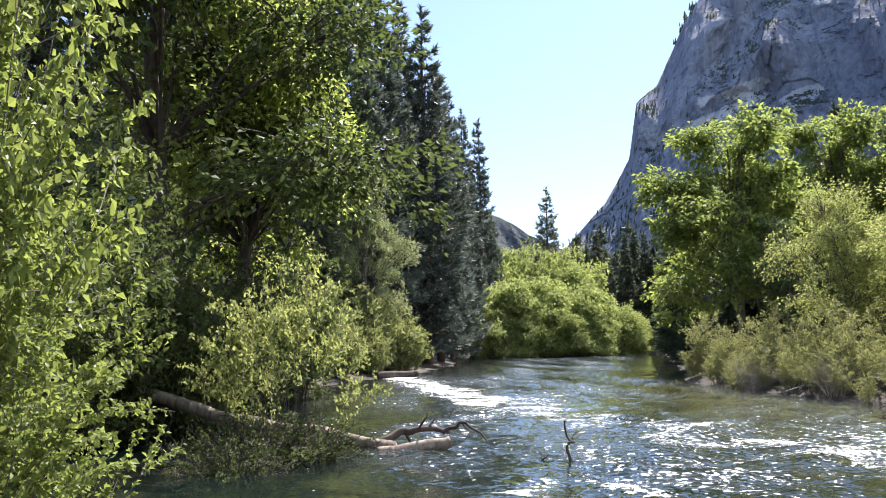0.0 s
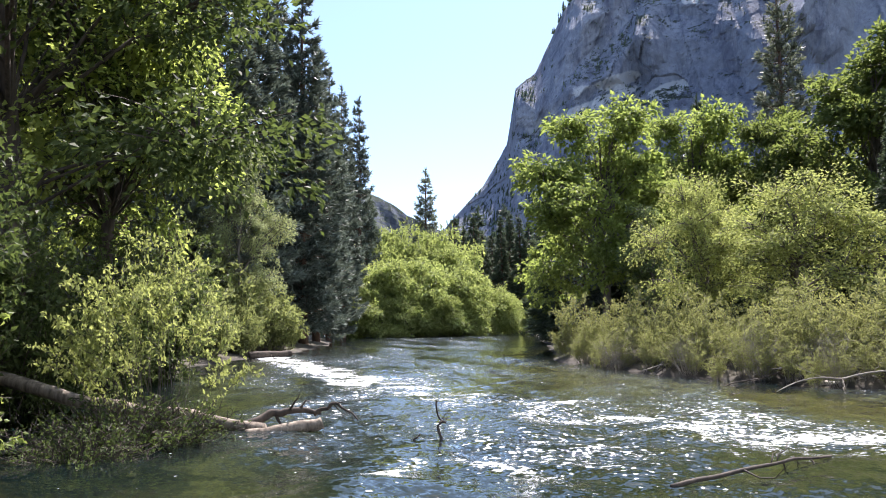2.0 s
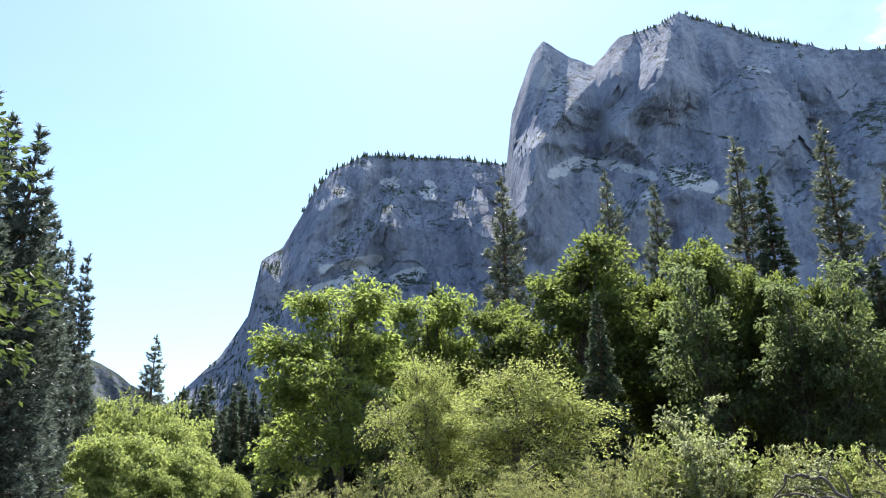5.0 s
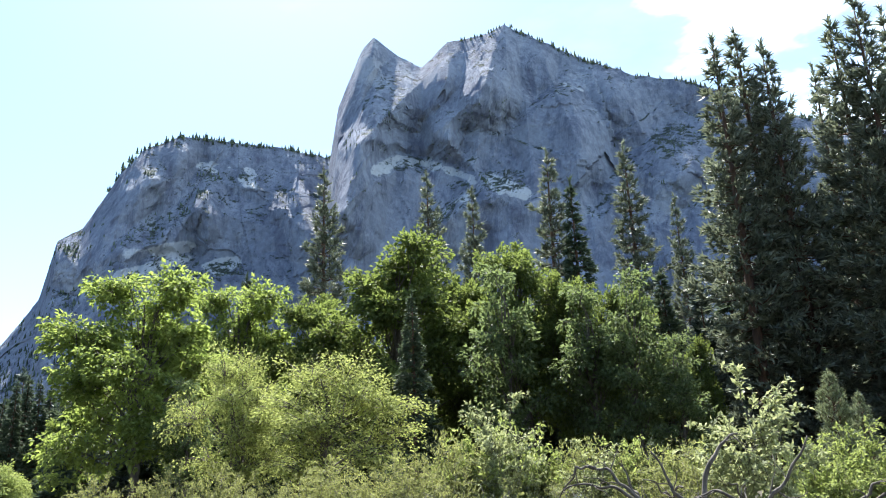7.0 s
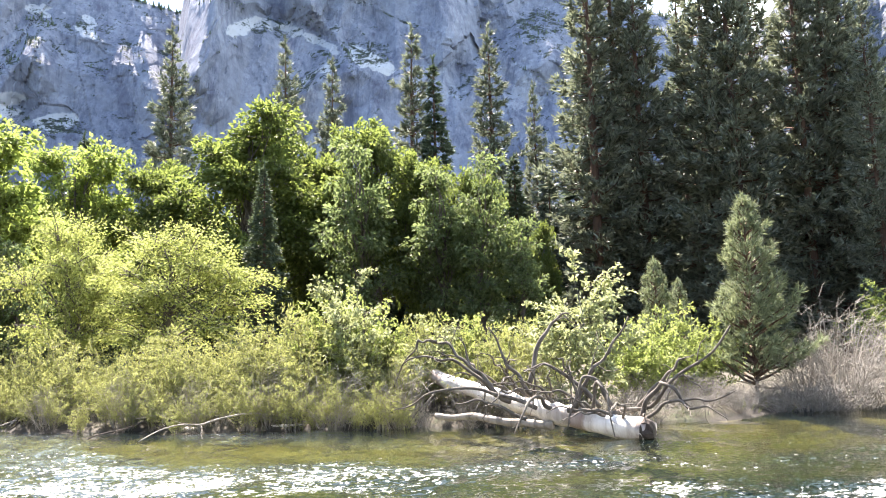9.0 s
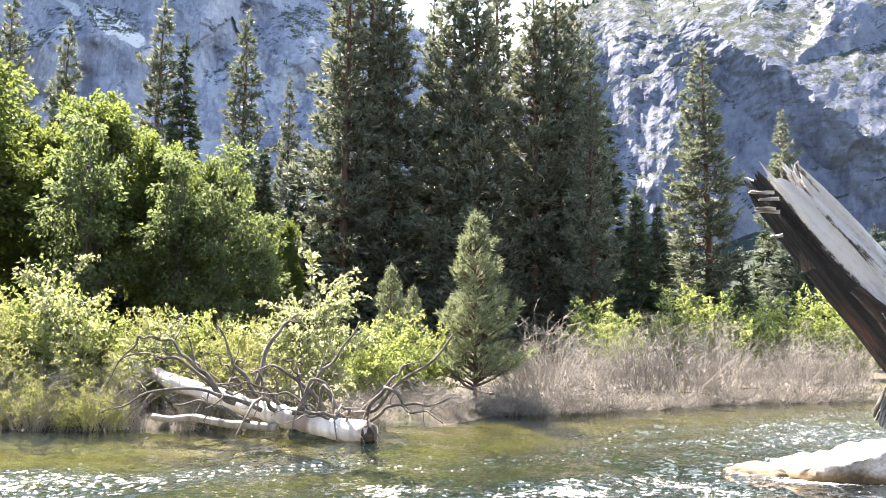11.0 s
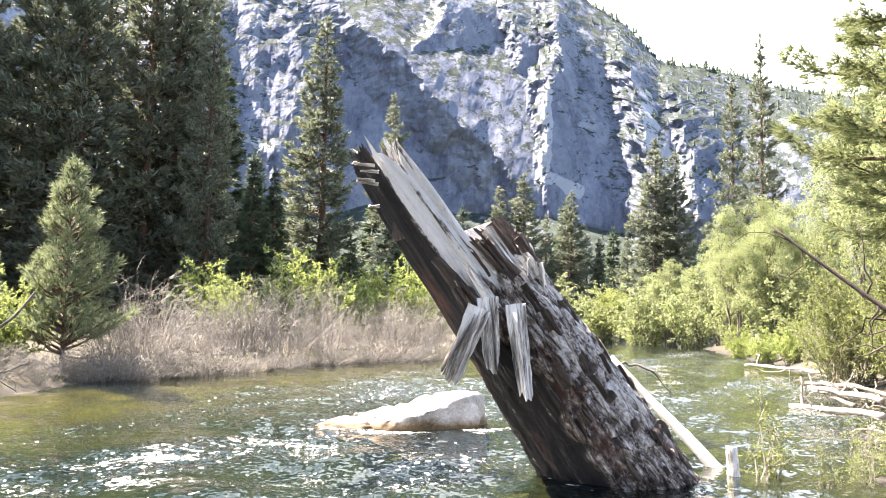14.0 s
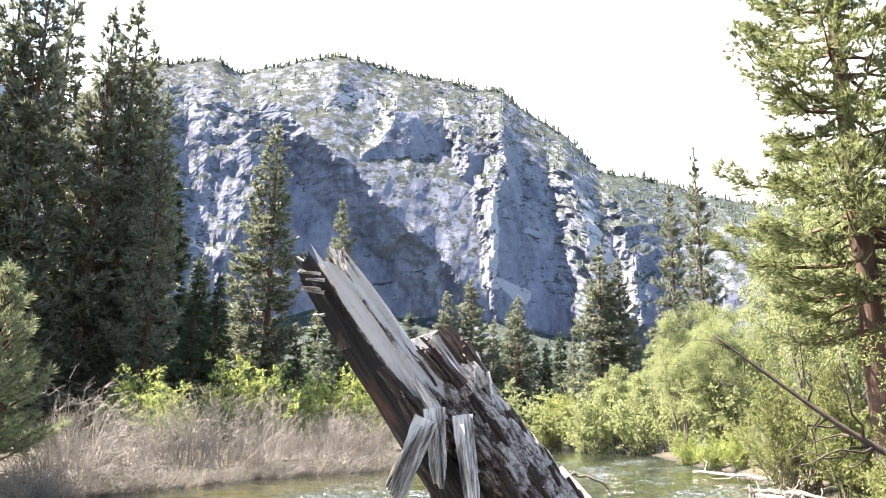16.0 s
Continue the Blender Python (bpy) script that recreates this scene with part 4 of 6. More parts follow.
BANK_PINES = [(-33.0, 70, 30.3, 0, 0.8), (-41.0, 75, 32, 0, 0.75), (-44.5, 70, 28, 2, 0.7), (-50.6, 70, 31.3, 1, 0.9), (-56.4, 58, 26, 1, 0.9), (-59.6, 60, 21.7, 2, 0.6), (-63.8, 48, 27.8, 1, 0.9), (-65.5, 50, 29, 0, 1.0),
    (-67.4, 49, 27.2, 2, 0.8), (-70.4, 56, 28, 1, 0.7), (-72.0, 48, 27, 0, 0.85), (-73.8, 47, 27.5, 2, 0.8), (-75.4, 52, 29, 1, 0.8), (-77.9, 48, 25.5, 0, 0.8), (-79.5, 49, 27, 0, 0.85), (-80.9, 50, 25, 2, 0.75),
    (-82.2, 46, 20, 2, 0.7)]
BEYOND_PINES = [(-89.9, 62, 24.8, 0, 1.0), (-95.0, 75, 22.6, 2, 0.9), (-102.9, 85, 15.5, 0, 1.3), (-104.6, 86, 17.2, 2, 1.3), (-108.1, 90, 16.2, 0, 1.3), (-106.3, 88, 13, 2, 0.9), (-114.0, 75, 19.5, 2, 1.25), (-115.3, 76, 18.2, 0, 1.2),
    (-119.2, 62, 20.5, 1, 0.7), (-121.1, 60, 22, 1, 0.7), (-112, 95, 13, 2, 0.9), (-98, 100, 13, 0, 0.9), (-100, 95, 12, 2, 0.9)]
for az, d, h, v, w in BEND_PINES + BANK_PINES + BEYOND_PINES:
    place(SHADED_PINES[v // 2] if az > -4 else PINES[v], az, d, h, 28, wide=w if az > -30 else w * 1.16)
FIR_ROWS = [(-3.6, 104, 19.5, 0, 1.2), (-5.0, 110, 15, 0, 1.2), (-52.1, 66, 26.6, 1, 0.9), (-39.6, 36, 9.8, 0, 1.0), (-85.2, 45, 9.8, 0, 1.1), (-86.7, 46, 9.4, 0, 1.1),
            (-110, 90, 11, 1, 1), (-96.5, 80, 14, 0, 1), (-45.6, 50, 14, 0, 1.0), (-58, 48, 13, 0, 1.2), (-27.5, 52, 15, 0, 1)]
for az, d, h, v, w in FIR_ROWS:
    place(FIRS[v], az, d, h, 20, wide=w)
# far woods behind the banks
for i in range(46):
    az = 30 - i * 3.6 + rng.normal()
    if -16.5 < az < 1.5:
        d, h = rng.uniform(170, 230), rng.uniform(18, 26)
    else:
        d, h = rng.uniform(62, 110), rng.uniform(12, 18)
    if az < -96:
        d, h = rng.uniform(95, 140), rng.uniform(11, 15)
    place(FAR[rng.integers(2)], az, d, h, 24, wide=1.2)
for i in range(14):
    place(FAR[i % 2], -8.5 - i * 0.62 + rng.normal() * 0.2, rng.uniform(150, 215), rng.uniform(17, 25), 24, wide=1.1)
for i in range(20):
    place(FIRS[i % 2], -62.5 - i * 1.08, rng.uniform(57, 66), rng.uniform(13, 20), 20, wide=1.5)
for i in range(11):
    place(FIRS[i % 2], -9.8 - i * 0.68, rng.uniform(128, 142), rng.uniform(17, 22), 20, wide=1.25)
for az, d, h in [(-14.6, 140, 15), (-15.5, 128, 15), (-16.4, 118, 16), (-13.7, 155, 17), (-12.8, 165, 18), (-17.3, 110, 15), (-18.2, 100, 15), (-11.8, 175, 19), (-10.9, 180, 20)]:
    place(FAR[1], az, d, h, 24, wide=1.3)
for i in range(16):
    place(FAR[i % 2], -97 - i * 1.6 + rng.normal() * 0.3, rng.uniform(92, 125), rng.uniform(11, 16), 24, wide=1.25)
for i in range(18):
    place(FAR[i % 2], -83.5 - i * 1.15 + rng.normal() * 0.3, rng.uniform(72, 92), rng.uniform(7.5, 12.5), 24, wide=1.5)
# dark second row behind the leafy trees
for i in range(26):
    az = -17.5 - i * 1.72
    place(FAR[(i + 1) % 2], az, rng.uniform(53, 60), rng.uniform(10, 14), 24, wide=1.5)
# young firs and brush in the shade of the forest edge
for i in range(60):
    az = 26 - i * 2.15 + rng.normal() * 0.5
    if -17 < az < 1:
        continue
    far = np.interp(-az, [-30, 0, 30, 60, 85, 100, 125], [36, 52, 54, 46, 52, 62, 70])
    place(FAR[1], az, far + rng.uniform(0, 8), rng.uniform(3, 7.5), 24, wide=1.5)

COTTON = broadleaf("cottonwood_tree", "round-crowned cottonwood in fresh leaf", 13, 8.5, 380, 64, 0.26, M_COTTON, M_TWIG, 0.0, 0.075)
MAPLE = broadleaf("maple_tree", "tall leafy maple before the dark pines", 16, 8.5, 400, 64, 0.27, M_MAPLE, M_TWIG, 0.0, 0.075)
ASPEN = broadleaf("aspen_tree", "narrow grey-green tree before the maples", 11, 3.6, 95, 56, 0.25, M_ASPEN, M_TWIG, 0.02, 0.17)
for az, d, h, w in [(-46.6, 39, 12.0, 0.9), (-52.6, 39, 10.5, 0.9), (-55.4, 38, 11.0, 0.8), (-58.4, 37, 7.5, 0.9), (-24.0, 37, 6.5, 1.1)]:
    place(ASPEN, az, d, h, 11, wide=w)
ALDER = broadleaf("alder_tree", "small feathery alder in pale spring leaf", 6, 3.6, 190, 105, 0.085, M_ALDER, M_TWIG, 0.04, 0.14, stems=2, lobes=13, lobe=0.34)
for az, d, h, w in [(-20.6, 42, 13.2, 1.0), (-27.0, 50, 14.5, 0.9), (-17.0, 60, 9.5, 0.55)]:
    place(COTTON, az, d, h, 13, wide=w)
for az, d, h, w in [(-38.5, 45, 17.0, 1.05), (-33.0, 48, 14.5, 0.8), (-47.8, 44, 16.3, 0.75), (-51.5, 42, 13.0, 0.7), (-55.5, 42, 12.0, 0.65), (-44.0, 47, 15, 0.7), (-59.5, 45, 9.0, 0.6)]:
    place(MAPLE, az, d, h, 16, wide=w)
for az, d, h, w in [(-27.4, 27, 6.0, 0.95), (-34.0, 25, 5.4, 1.3), (-111, 66, 5.0, 1.3)]:
    place(ALDER, az, d, h, 6, wide=w)

# ---- banks: thickets, willows, saplings ----
WILLOW = shrub("willow_bush", "rounded yellow-green willow bush at the water's edge", 5, 6.5, 95, 18, 0.44, M_WILLOW, M_TWIG, 0.4, twigs=5, low=0.25, radius=0.03)
for az, d, h, w in [(4.6, 42, 3.8, 0.8), (2.9, 43, 3.0, 0.7), (6.6, 40, 4.4, 0.8), (9.5, 36, 4.0, 0.8), (8.0, 34, 2.8, 0.7), (5.4, 38, 2.4, 0.6)]:
    place(WILLOW, az, d, h, 5, wide=w, z=0.0)
DENSE = [broadleaf("willow_bush", "dense rounded bright willow thicket at the river bend", 7, 8.5, 120, 110, 0.34, M_BRIGHT, M_TWIG, -0.12, 0.13, stems=6) for _ in range(2)]
for i, (az, d, h, w) in enumerate([(-1.5, 84, 4.5, 0.8), (-3.0, 89, 7.4, 0.85), (-5.0, 90, 8.4, 0.95), (-7.2, 91, 8.4, 0.95), (-9.2, 93, 8.0, 0.95), (-11.0, 95, 7.0, 0.9), (-12.7, 97, 5.6, 0.85), (-14.0, 100, 4.2, 0.8),
                                   (-4.0, 86, 5.2, 0.9), (-6.2, 87, 5.0, 1.0), (-8.3, 89, 5.2, 1.0), (-10.2, 91, 4.8, 1.0), (-5.8, 108, 14.5, 0.62), (-4.4, 104, 11.5, 0.6), (-8.8, 108, 14.0, 0.6), (-9.6, 104, 11.0, 0.7), (-7.2, 106, 12.0, 0.6)]):
    place(DENSE[i % 2], az, d, h, 7, wide=w, z=0.0)
BARE = [shrub("bare_shrub", "leafless tan willow stems along the cut bank", 1.5, 1.9, 60, 0, 0.1, M_REED, M_STRAW, twigs=8, radius=0.008, wob=0.022) for _ in range(2)]
THICKET = [shrub("willow_thicket", "slender olive willow stems rooted in the bank", 2.3, 2.0, 34, 22, 0.11, M_REED, M_STRAW, 0.38, twigs=5, low=0.34, radius=0.010, wob=0.025, droop=-0.3) for _ in range(3)]
for i in range(84):
    az = -17.4 - i * 0.512
    place(BARE[i % 2] if az < -50 and i % 3 == 0 else THICKET[i * 7 % 3], az, far_shore(az) - 0.3 + (i % 3) * 1.2 + rng.random() * 0.6, (0.95, 1.45, 1.95)[i % 3] * rng.uniform(0.75, 1.25), 2.3, wide=rng.uniform(0.7, 1.1))
BRIGHT = shrub("willow_shrub", "bright yellow-green leafy shrub behind the bank", 2.2, 2.6, 45, 26, 0.115, M_BRIGHT, M_TWIG, 0.5, twigs=6, low=0.15)
for az, d, h, w in [(-42, 21, 2.0, 1), (-44.5, 20.5, 2.7, 0.9), (-47.5, 20, 2.4, 0.9), (-51, 20, 1.9, 1), (-55, 19.5, 2.0, 1), (-58.5, 20, 1.8, 1), (-66, 20, 1.9, 1), (-68.5, 21, 2.2, 0.9), (-71, 21.5, 1.9, 0.9),
                    (-82, 38, 3.2, 1), (-84, 36, 2.6, 1), (-88.5, 40, 4.2, 1), (-91, 40, 3.8, 1), (-93.5, 42, 3.6, 1), (-96, 42, 4.0, 1), (-98.5, 44, 4.2, 1), (-119.5, 41, 1.6, 1), (-121.2, 37, 1.5, 1), (-122.8, 34.5, 1.6, 1)]:
    place(BRIGHT, az, d, h, 2.2, wide=w)
PALE = shrub("willow_shrub", "pale grey-green feathery shrub beyond the bend", 2.2, 2.4, 40, 22, 0.10, M_PALE, M_TWIG, 0.5, twigs=6, low=0.15)
for az, d, h, w in [(-101, 55, 4.2, 1), (-104, 64, 5, 1), (-107, 68, 5, 1.1), (-110, 66, 5, 1.1), (-113, 60, 5.5, 1), (-116.5, 58, 5.5, 1), (-119, 55, 5, 1), (-122.0, 46, 5, 1)]:
    place(PALE, az, d, h, 2.2, wide=w)
SAPLING = shrub("sapling", "upright sapling with pale silvery leaves", 3.6, 1.9, 15, 44, 0.13, M_SILVER, M_TWIG, 0.55, "tree", twigs=9, low=0.15, radius=0.02)
for az, d, h, w in [(-62.3, 17.6, 3.7, 1), (-46.3, 19.5, 3.6, 0.8), (-51.5, 18.8, 2.3, 1.0)]:
    place(SAPLING, az, d, h, 3.6, wide=w)
YOUNG = conifer("young_pine", "young soft-needled pine at the river bank", 5.2, 1.45, 22, 0.08, M_SOFT, 0.23, "young", 0.06, 9, thin=0.12, dense=0.62, arms=7)
for az, d, h, w in [(-74.0, 21.5, 5.2, 0.86), (-67.8, 23, 3.6, 0.8), (-69.3, 30, 3.4, 0.8)]:
    place(YOUNG, az, d, h, 5.2, wide=w)
for i in range(30):
    az = -76.5 - i * 0.78
    edge = np.interp(-az, [76, 80, 86, 92, 99], [21.5, 23.0, 26.5, 30.0, 33.5])
    place(BARE[i % 2], az, edge - 0.15 + (i % 3) * 1.4, rng.uniform(1.0, 2.9), 1.5, wide=rng.uniform(0.7, 1.2))
    place(BARE[(i + 1) % 2], az - 0.3, far_shore(az - 0.3) + rng.uniform(0.0, 0.3), rng.uniform(0.5, 1.0), 1.5, wide=rng.uniform(1.6, 2.4), z=0.0)
for i in range(9):
    place(BARE[i % 2], -21.5 - i * 4.7, far_shore(-21.5 - i * 4.7) + rng.uniform(-0.1, 0.3), rng.uniform(0.9, 1.5), 1.5)

for i in range(18):
    az = -64.5 - i * 0.68
    place(BARE[i % 2], az, far_shore(az) + 0.1 + (i * 5 % 4) * 0.6, rng.uniform(0.45, 0.95), 1.5, wide=rng.uniform(1.2, 2.0))

# ---- grass on the cut bank ----
M_SEDGE = leaf_material("bank sedge", (0.055, 0.066, 0.022), (0.208, 0.221, 0.078), 0.3)


def bank_grass(name, label, count, mat, tall):
    s = Shape()
    p = np.stack([rng.uniform(5, 48, count), rng.uniform(-16, 36, count)], -1)
    d = river_depth(p[:, 0], p[:, 1])
    p = p[(d < 0.15) & (d > -1.5) & (p[:, 0] > 7.5) & ~((p[:, 1] < -5) & (p[:, 0] < 28))]
    k = len(p)
    at = np.column_stack([p, land(p[:, 0], p[:, 1]) - 0.03])
    way = unit(rng.normal(size=(k, 3)) * np.array([0.5, 0.5, 0.1]) + np.array([0, 0, 1.0]))
    tufts(s, at, way, tall, 3, 0.18, 0.07)
    return tagged(new(name, s.mesh(name, mat)), label, "grass", kind="stuff")


bank_grass("sedge", "olive sedge along the cut bank", 9000, M_SEDGE, 0.34)
bank_grass("dry_grass", "dry straw-coloured grass along the cut bank", 9000, M_STRAW, 0.22)

# ---- camera's side: near shrub, shrub in the water, big tree ----
# leaf and bark colours here hold the shade of the big crown
CANOPY = broadleaf("oak_tree", "broad dark oak with sunlit outer leaves", 17, 12.5, 250, 150, 0.20, M_SHADE_LEAF, M_DARKWOOD, 0.04, 0.08)
place(CANOPY, 20.5, 18.0, 17, 17)
OVERHANG = broadleaf("maple_tree", "leafy maple leaning out over the bank", 12.5, 6.5, 160, 85, 0.19, M_MAPLE_LIT, M_DARKWOOD, 0.16, 0.10)
place(OVERHANG, 14.2, 20, 12.3, 12.5)
NEAR = shrub("dogwood_shrub", "tall leafy shrub hanging over the water", 4.6, 3.4, 40, 78, 0.078, M_DOGWOOD, M_TWIG, 0.68, twigs=9, low=0.08, droop=0.45, radius=0.012)
place(NEAR, 34.0, 4.4, 4.6, 4.6, wide=0.66)
place(NEAR, 31.0, 3.7, 2.0, 4.6, wide=1.0)
UNDER = shrub("dogwood_shrub", "shaded leafy shrub under the big oak", 4.2, 4.4, 60, 40, 0.13, M_SHADE_LEAF, M_DARKWOOD, 0.55, twigs=8, low=0.05, droop=0.3, radius=0.015)
for az, d, h, w in [(22, 14.5, 4.0, 0.9), (26, 13, 4.4, 0.9), (30, 12, 4.2, 0.9), (18.5, 15.5, 3.4, 0.8), (34, 10.5, 4.0, 0.9), (14.5, 19, 4.0, 0.9), (11, 23, 4.5, 0.9)]:
    place(UNDER, az, d, h, 4.2, wide=w)
FLOOD = shrub("flooded_shrub", "bushy alder shrub standing in the water by a log", 3.0, 4.3, 46, 30, 0.092, M_ALDER, M_TWIG, 0.62, twigs=7, low=0.58, radius=0.012)
place(FLOOD, 10.9, 11.4, 2.75, 3.0, z=-0.1, wide=0.66)
SNARL = shrub("root_tangle", "dark wet tangle of roots and drowned twigs", 0.75, 2.6, 120, 5, 0.065, M_SHADE_LEAF, M_DARKWOOD, 0.5, twigs=6, low=0.05, droop=0.3, radius=0.016)
place(SNARL, 13.6, 10.6, 0.75, 0.75, z=-0.1)
place(SNARL, 10.0, 10.9, 0.65, 0.75, z=-0.1)
place(SNARL, 15.5, 9.6, 0.5, 0.75, z=-0.1)
FEATHER = broadleaf("alder_tree", "tall feathery alder in very pale spring leaf", 10, 6.2, 250, 150, 0.10, M_PALE, M_TWIG, 0.02, 0.085, stems=3)
for az, d, h, w in [(6.0, 42, 10.8, 0.85), (-128.3, 31, 11.0, 0.75), (-131.5, 25, 9.5, 0.85), (-135.0, 20, 8.0, 0.9), (-124.5, 46, 8.0, 0.6), (-122.0, 52, 9.0, 1.0), (-118.3, 60, 8.0, 1.0), (-114.5, 62, 7.2, 1.0), (-119.5, 50, 8.5, 0.8), (-121.5, 46, 8.5, 0.8)]:
    place(FEATHER, az, d, h, 10, wide=w)
RIGHT_PINE = conifer("pine_tree", "big sunlit ponderosa pine leaning over the bank", 17, 3.2, 32, 0.20, M_YOUNG, 0.21, "pine", 0.26, 10, thin=0.12, dense=0.95, arms=7)
place(RIGHT_PINE, -131.5, 17, 17, 17)
RIGHT_BUSH = shrub("willow_bush", "sunlit yellow-green willow over the driftwood bank", 4.6, 5.0, 70, 34, 0.13, M_WILLOW, M_TWIG, 0.4, twigs=7, low=0.15, radius=0.02)
for az, d, h, w in [(-126, 22, 3.6, 0.8), (-130, 18, 3.4, 0.8), (-136, 13, 3.2, 0.8)]:
    place(RIGHT_BUSH, az, d, h, 4.6, wide=w)


# ---- dead wood ----
def dead_wood(name, dark, mid, pale, low, high, depth=0.03, scale=5.0):
    """Split, weathered wood: long streaks of black, brown and bleached grey."""
    mat, n = surface(name)
    co = n.coords("Object")
    fibre = n.noise(co, scale, 8, 0.75, (1, 1, 0.10))
    patch = n.noise(co, 1.3, 5, 0.65, (1, 1, 0.5))
    red = n.noise(co, 0.9, 3, 0.5, (1, 1, 0.4))
    f = n.math("ADD", n.math("MULTIPLY", fibre, 0.62), n.math("MULTIPLY", patch, 0.38))
    col = n.ramp(f, [(low, dark), ((low + high) / 2, mid), (high, pale)])
    col = n.mix(n.ramp(red, [(0.56, (0, 0, 0)), (0.66, (0.7, 0.7, 0.7))]), col, (0.13, 0.06, 0.035, 1))
    n.out(n.add("ShaderNodeBsdfPrincipled", {"Base Color": col, "Roughness": 0.8, "Normal": n.bump(fibre, 1.0, depth)}).outputs[0])
    return mat




def snag_material():
    """The leaning trunk: bare bleached fibres where the bark is gone, thick flaking bark elsewhere."""
    mat, n = surface("weathered split trunk")
    co = n.coords("Object")
    crust = n.add("ShaderNodeAttribute", attribute_name="crust").outputs["Fac"]
    ridge = n.add("ShaderNodeAttribute", attribute_name="ridge").outputs["Fac"]
    bleach = n.add("ShaderNodeAttribute", attribute_name="bleach").outputs["Fac"]
    fibre = n.noise(co, 22.0, 7, 0.7, (1, 1, 0.05))
    split = n.noise(co, 8.0, 6, 0.62, (1, 1, 0.09))
    flake = n.noise(co, 15.0, 9, 0.8, (1, 1, 0.6))
    furrow = n.math("MULTIPLY", n.math("ABSOLUTE", n.math("SUBTRACT", n.noise(co, 9.0, 5, 0.6, (1, 1, 0.22)), 0.5)), 16.0, clamp=True)
    f = n.math("ADD", n.math("MULTIPLY", flake, 0.28), n.math("ADD", n.math("MULTIPLY", fibre, 0.32), n.math("MULTIPLY", split, 0.40)))
    # weathering and painted sun and shade shift both ramps
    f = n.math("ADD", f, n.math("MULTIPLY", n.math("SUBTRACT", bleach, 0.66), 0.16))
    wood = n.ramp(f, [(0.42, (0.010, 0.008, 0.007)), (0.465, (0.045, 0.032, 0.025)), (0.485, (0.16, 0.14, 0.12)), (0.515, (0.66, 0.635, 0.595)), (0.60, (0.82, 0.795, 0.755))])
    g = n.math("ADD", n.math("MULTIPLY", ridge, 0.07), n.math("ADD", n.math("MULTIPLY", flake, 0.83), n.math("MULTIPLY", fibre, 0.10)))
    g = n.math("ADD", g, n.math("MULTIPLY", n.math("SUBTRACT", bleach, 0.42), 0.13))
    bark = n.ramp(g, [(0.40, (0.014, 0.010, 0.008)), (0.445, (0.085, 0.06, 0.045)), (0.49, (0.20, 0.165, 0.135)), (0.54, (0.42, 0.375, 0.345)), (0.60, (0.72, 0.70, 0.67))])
    bark = n.mix(1.0, bark, n.ramp(furrow, [(0.08, (0.08, 0.06, 0.05)), (0.42, (1, 0.98, 0.95))]), "MULTIPLY")
    rust = n.ramp(n.noise(co, 2.1, 5, 0.6, (1, 1, 0.35)), [(0.56, (0, 0, 0)), (0.68, (0.75, 0.75, 0.75))])
    rust = n.math("MULTIPLY", rust, n.math("SUBTRACT", 1.0, bleach))
    col = n.mix(rust, n.mix(crust, wood, bark), (0.12, 0.045, 0.026, 1))
    h = n.math("ADD", n.math("ADD", fibre, n.math("MULTIPLY", n.math("MULTIPLY", furrow, crust), 0.6)), n.math("MULTIPLY", flake, 1.2))
    n.out(n.add("ShaderNodeBsdfPrincipled", {"Base Color": col, "Roughness": 0.8, "Normal": n.bump(h, 0.9, 0.04)}).outputs[0])
    return mat


M_SNAG = snag_material()
M_SNAGBARK = dead_wood("flaking old bark", (0.02, 0.014, 0.01), (0.09, 0.065, 0.05), (0.42, 0.38, 0.35), 0.42, 0.62, 0.04, 16.0)
M_SPLINT = dead_wood("grey torn splinters", (0.025, 0.02, 0.016), (0.36, 0.33, 0.29), (0.78, 0.755, 0.71), 0.40, 0.53, 0.02, 18.0)
M_BLEACH = dead_wood("bleached barkless wood", (0.34, 0.30, 0.25), (0.62, 0.58, 0.52), (0.80, 0.77, 0.72), 0.36, 0.58, 0.012)


def along(a, b, facing=(1, 0, 0)):
    """Pose with z from a to b, and y as near as may be to facing."""
    a, b = Vector(a), Vector(b)
    z = (b - a).normalized()
    x = Vector(facing).cross(z).normalized()
    y = z.cross(x)
    m = Matrix((x, y, z)).transposed().to_4x4()
    m.translation = a
    return m


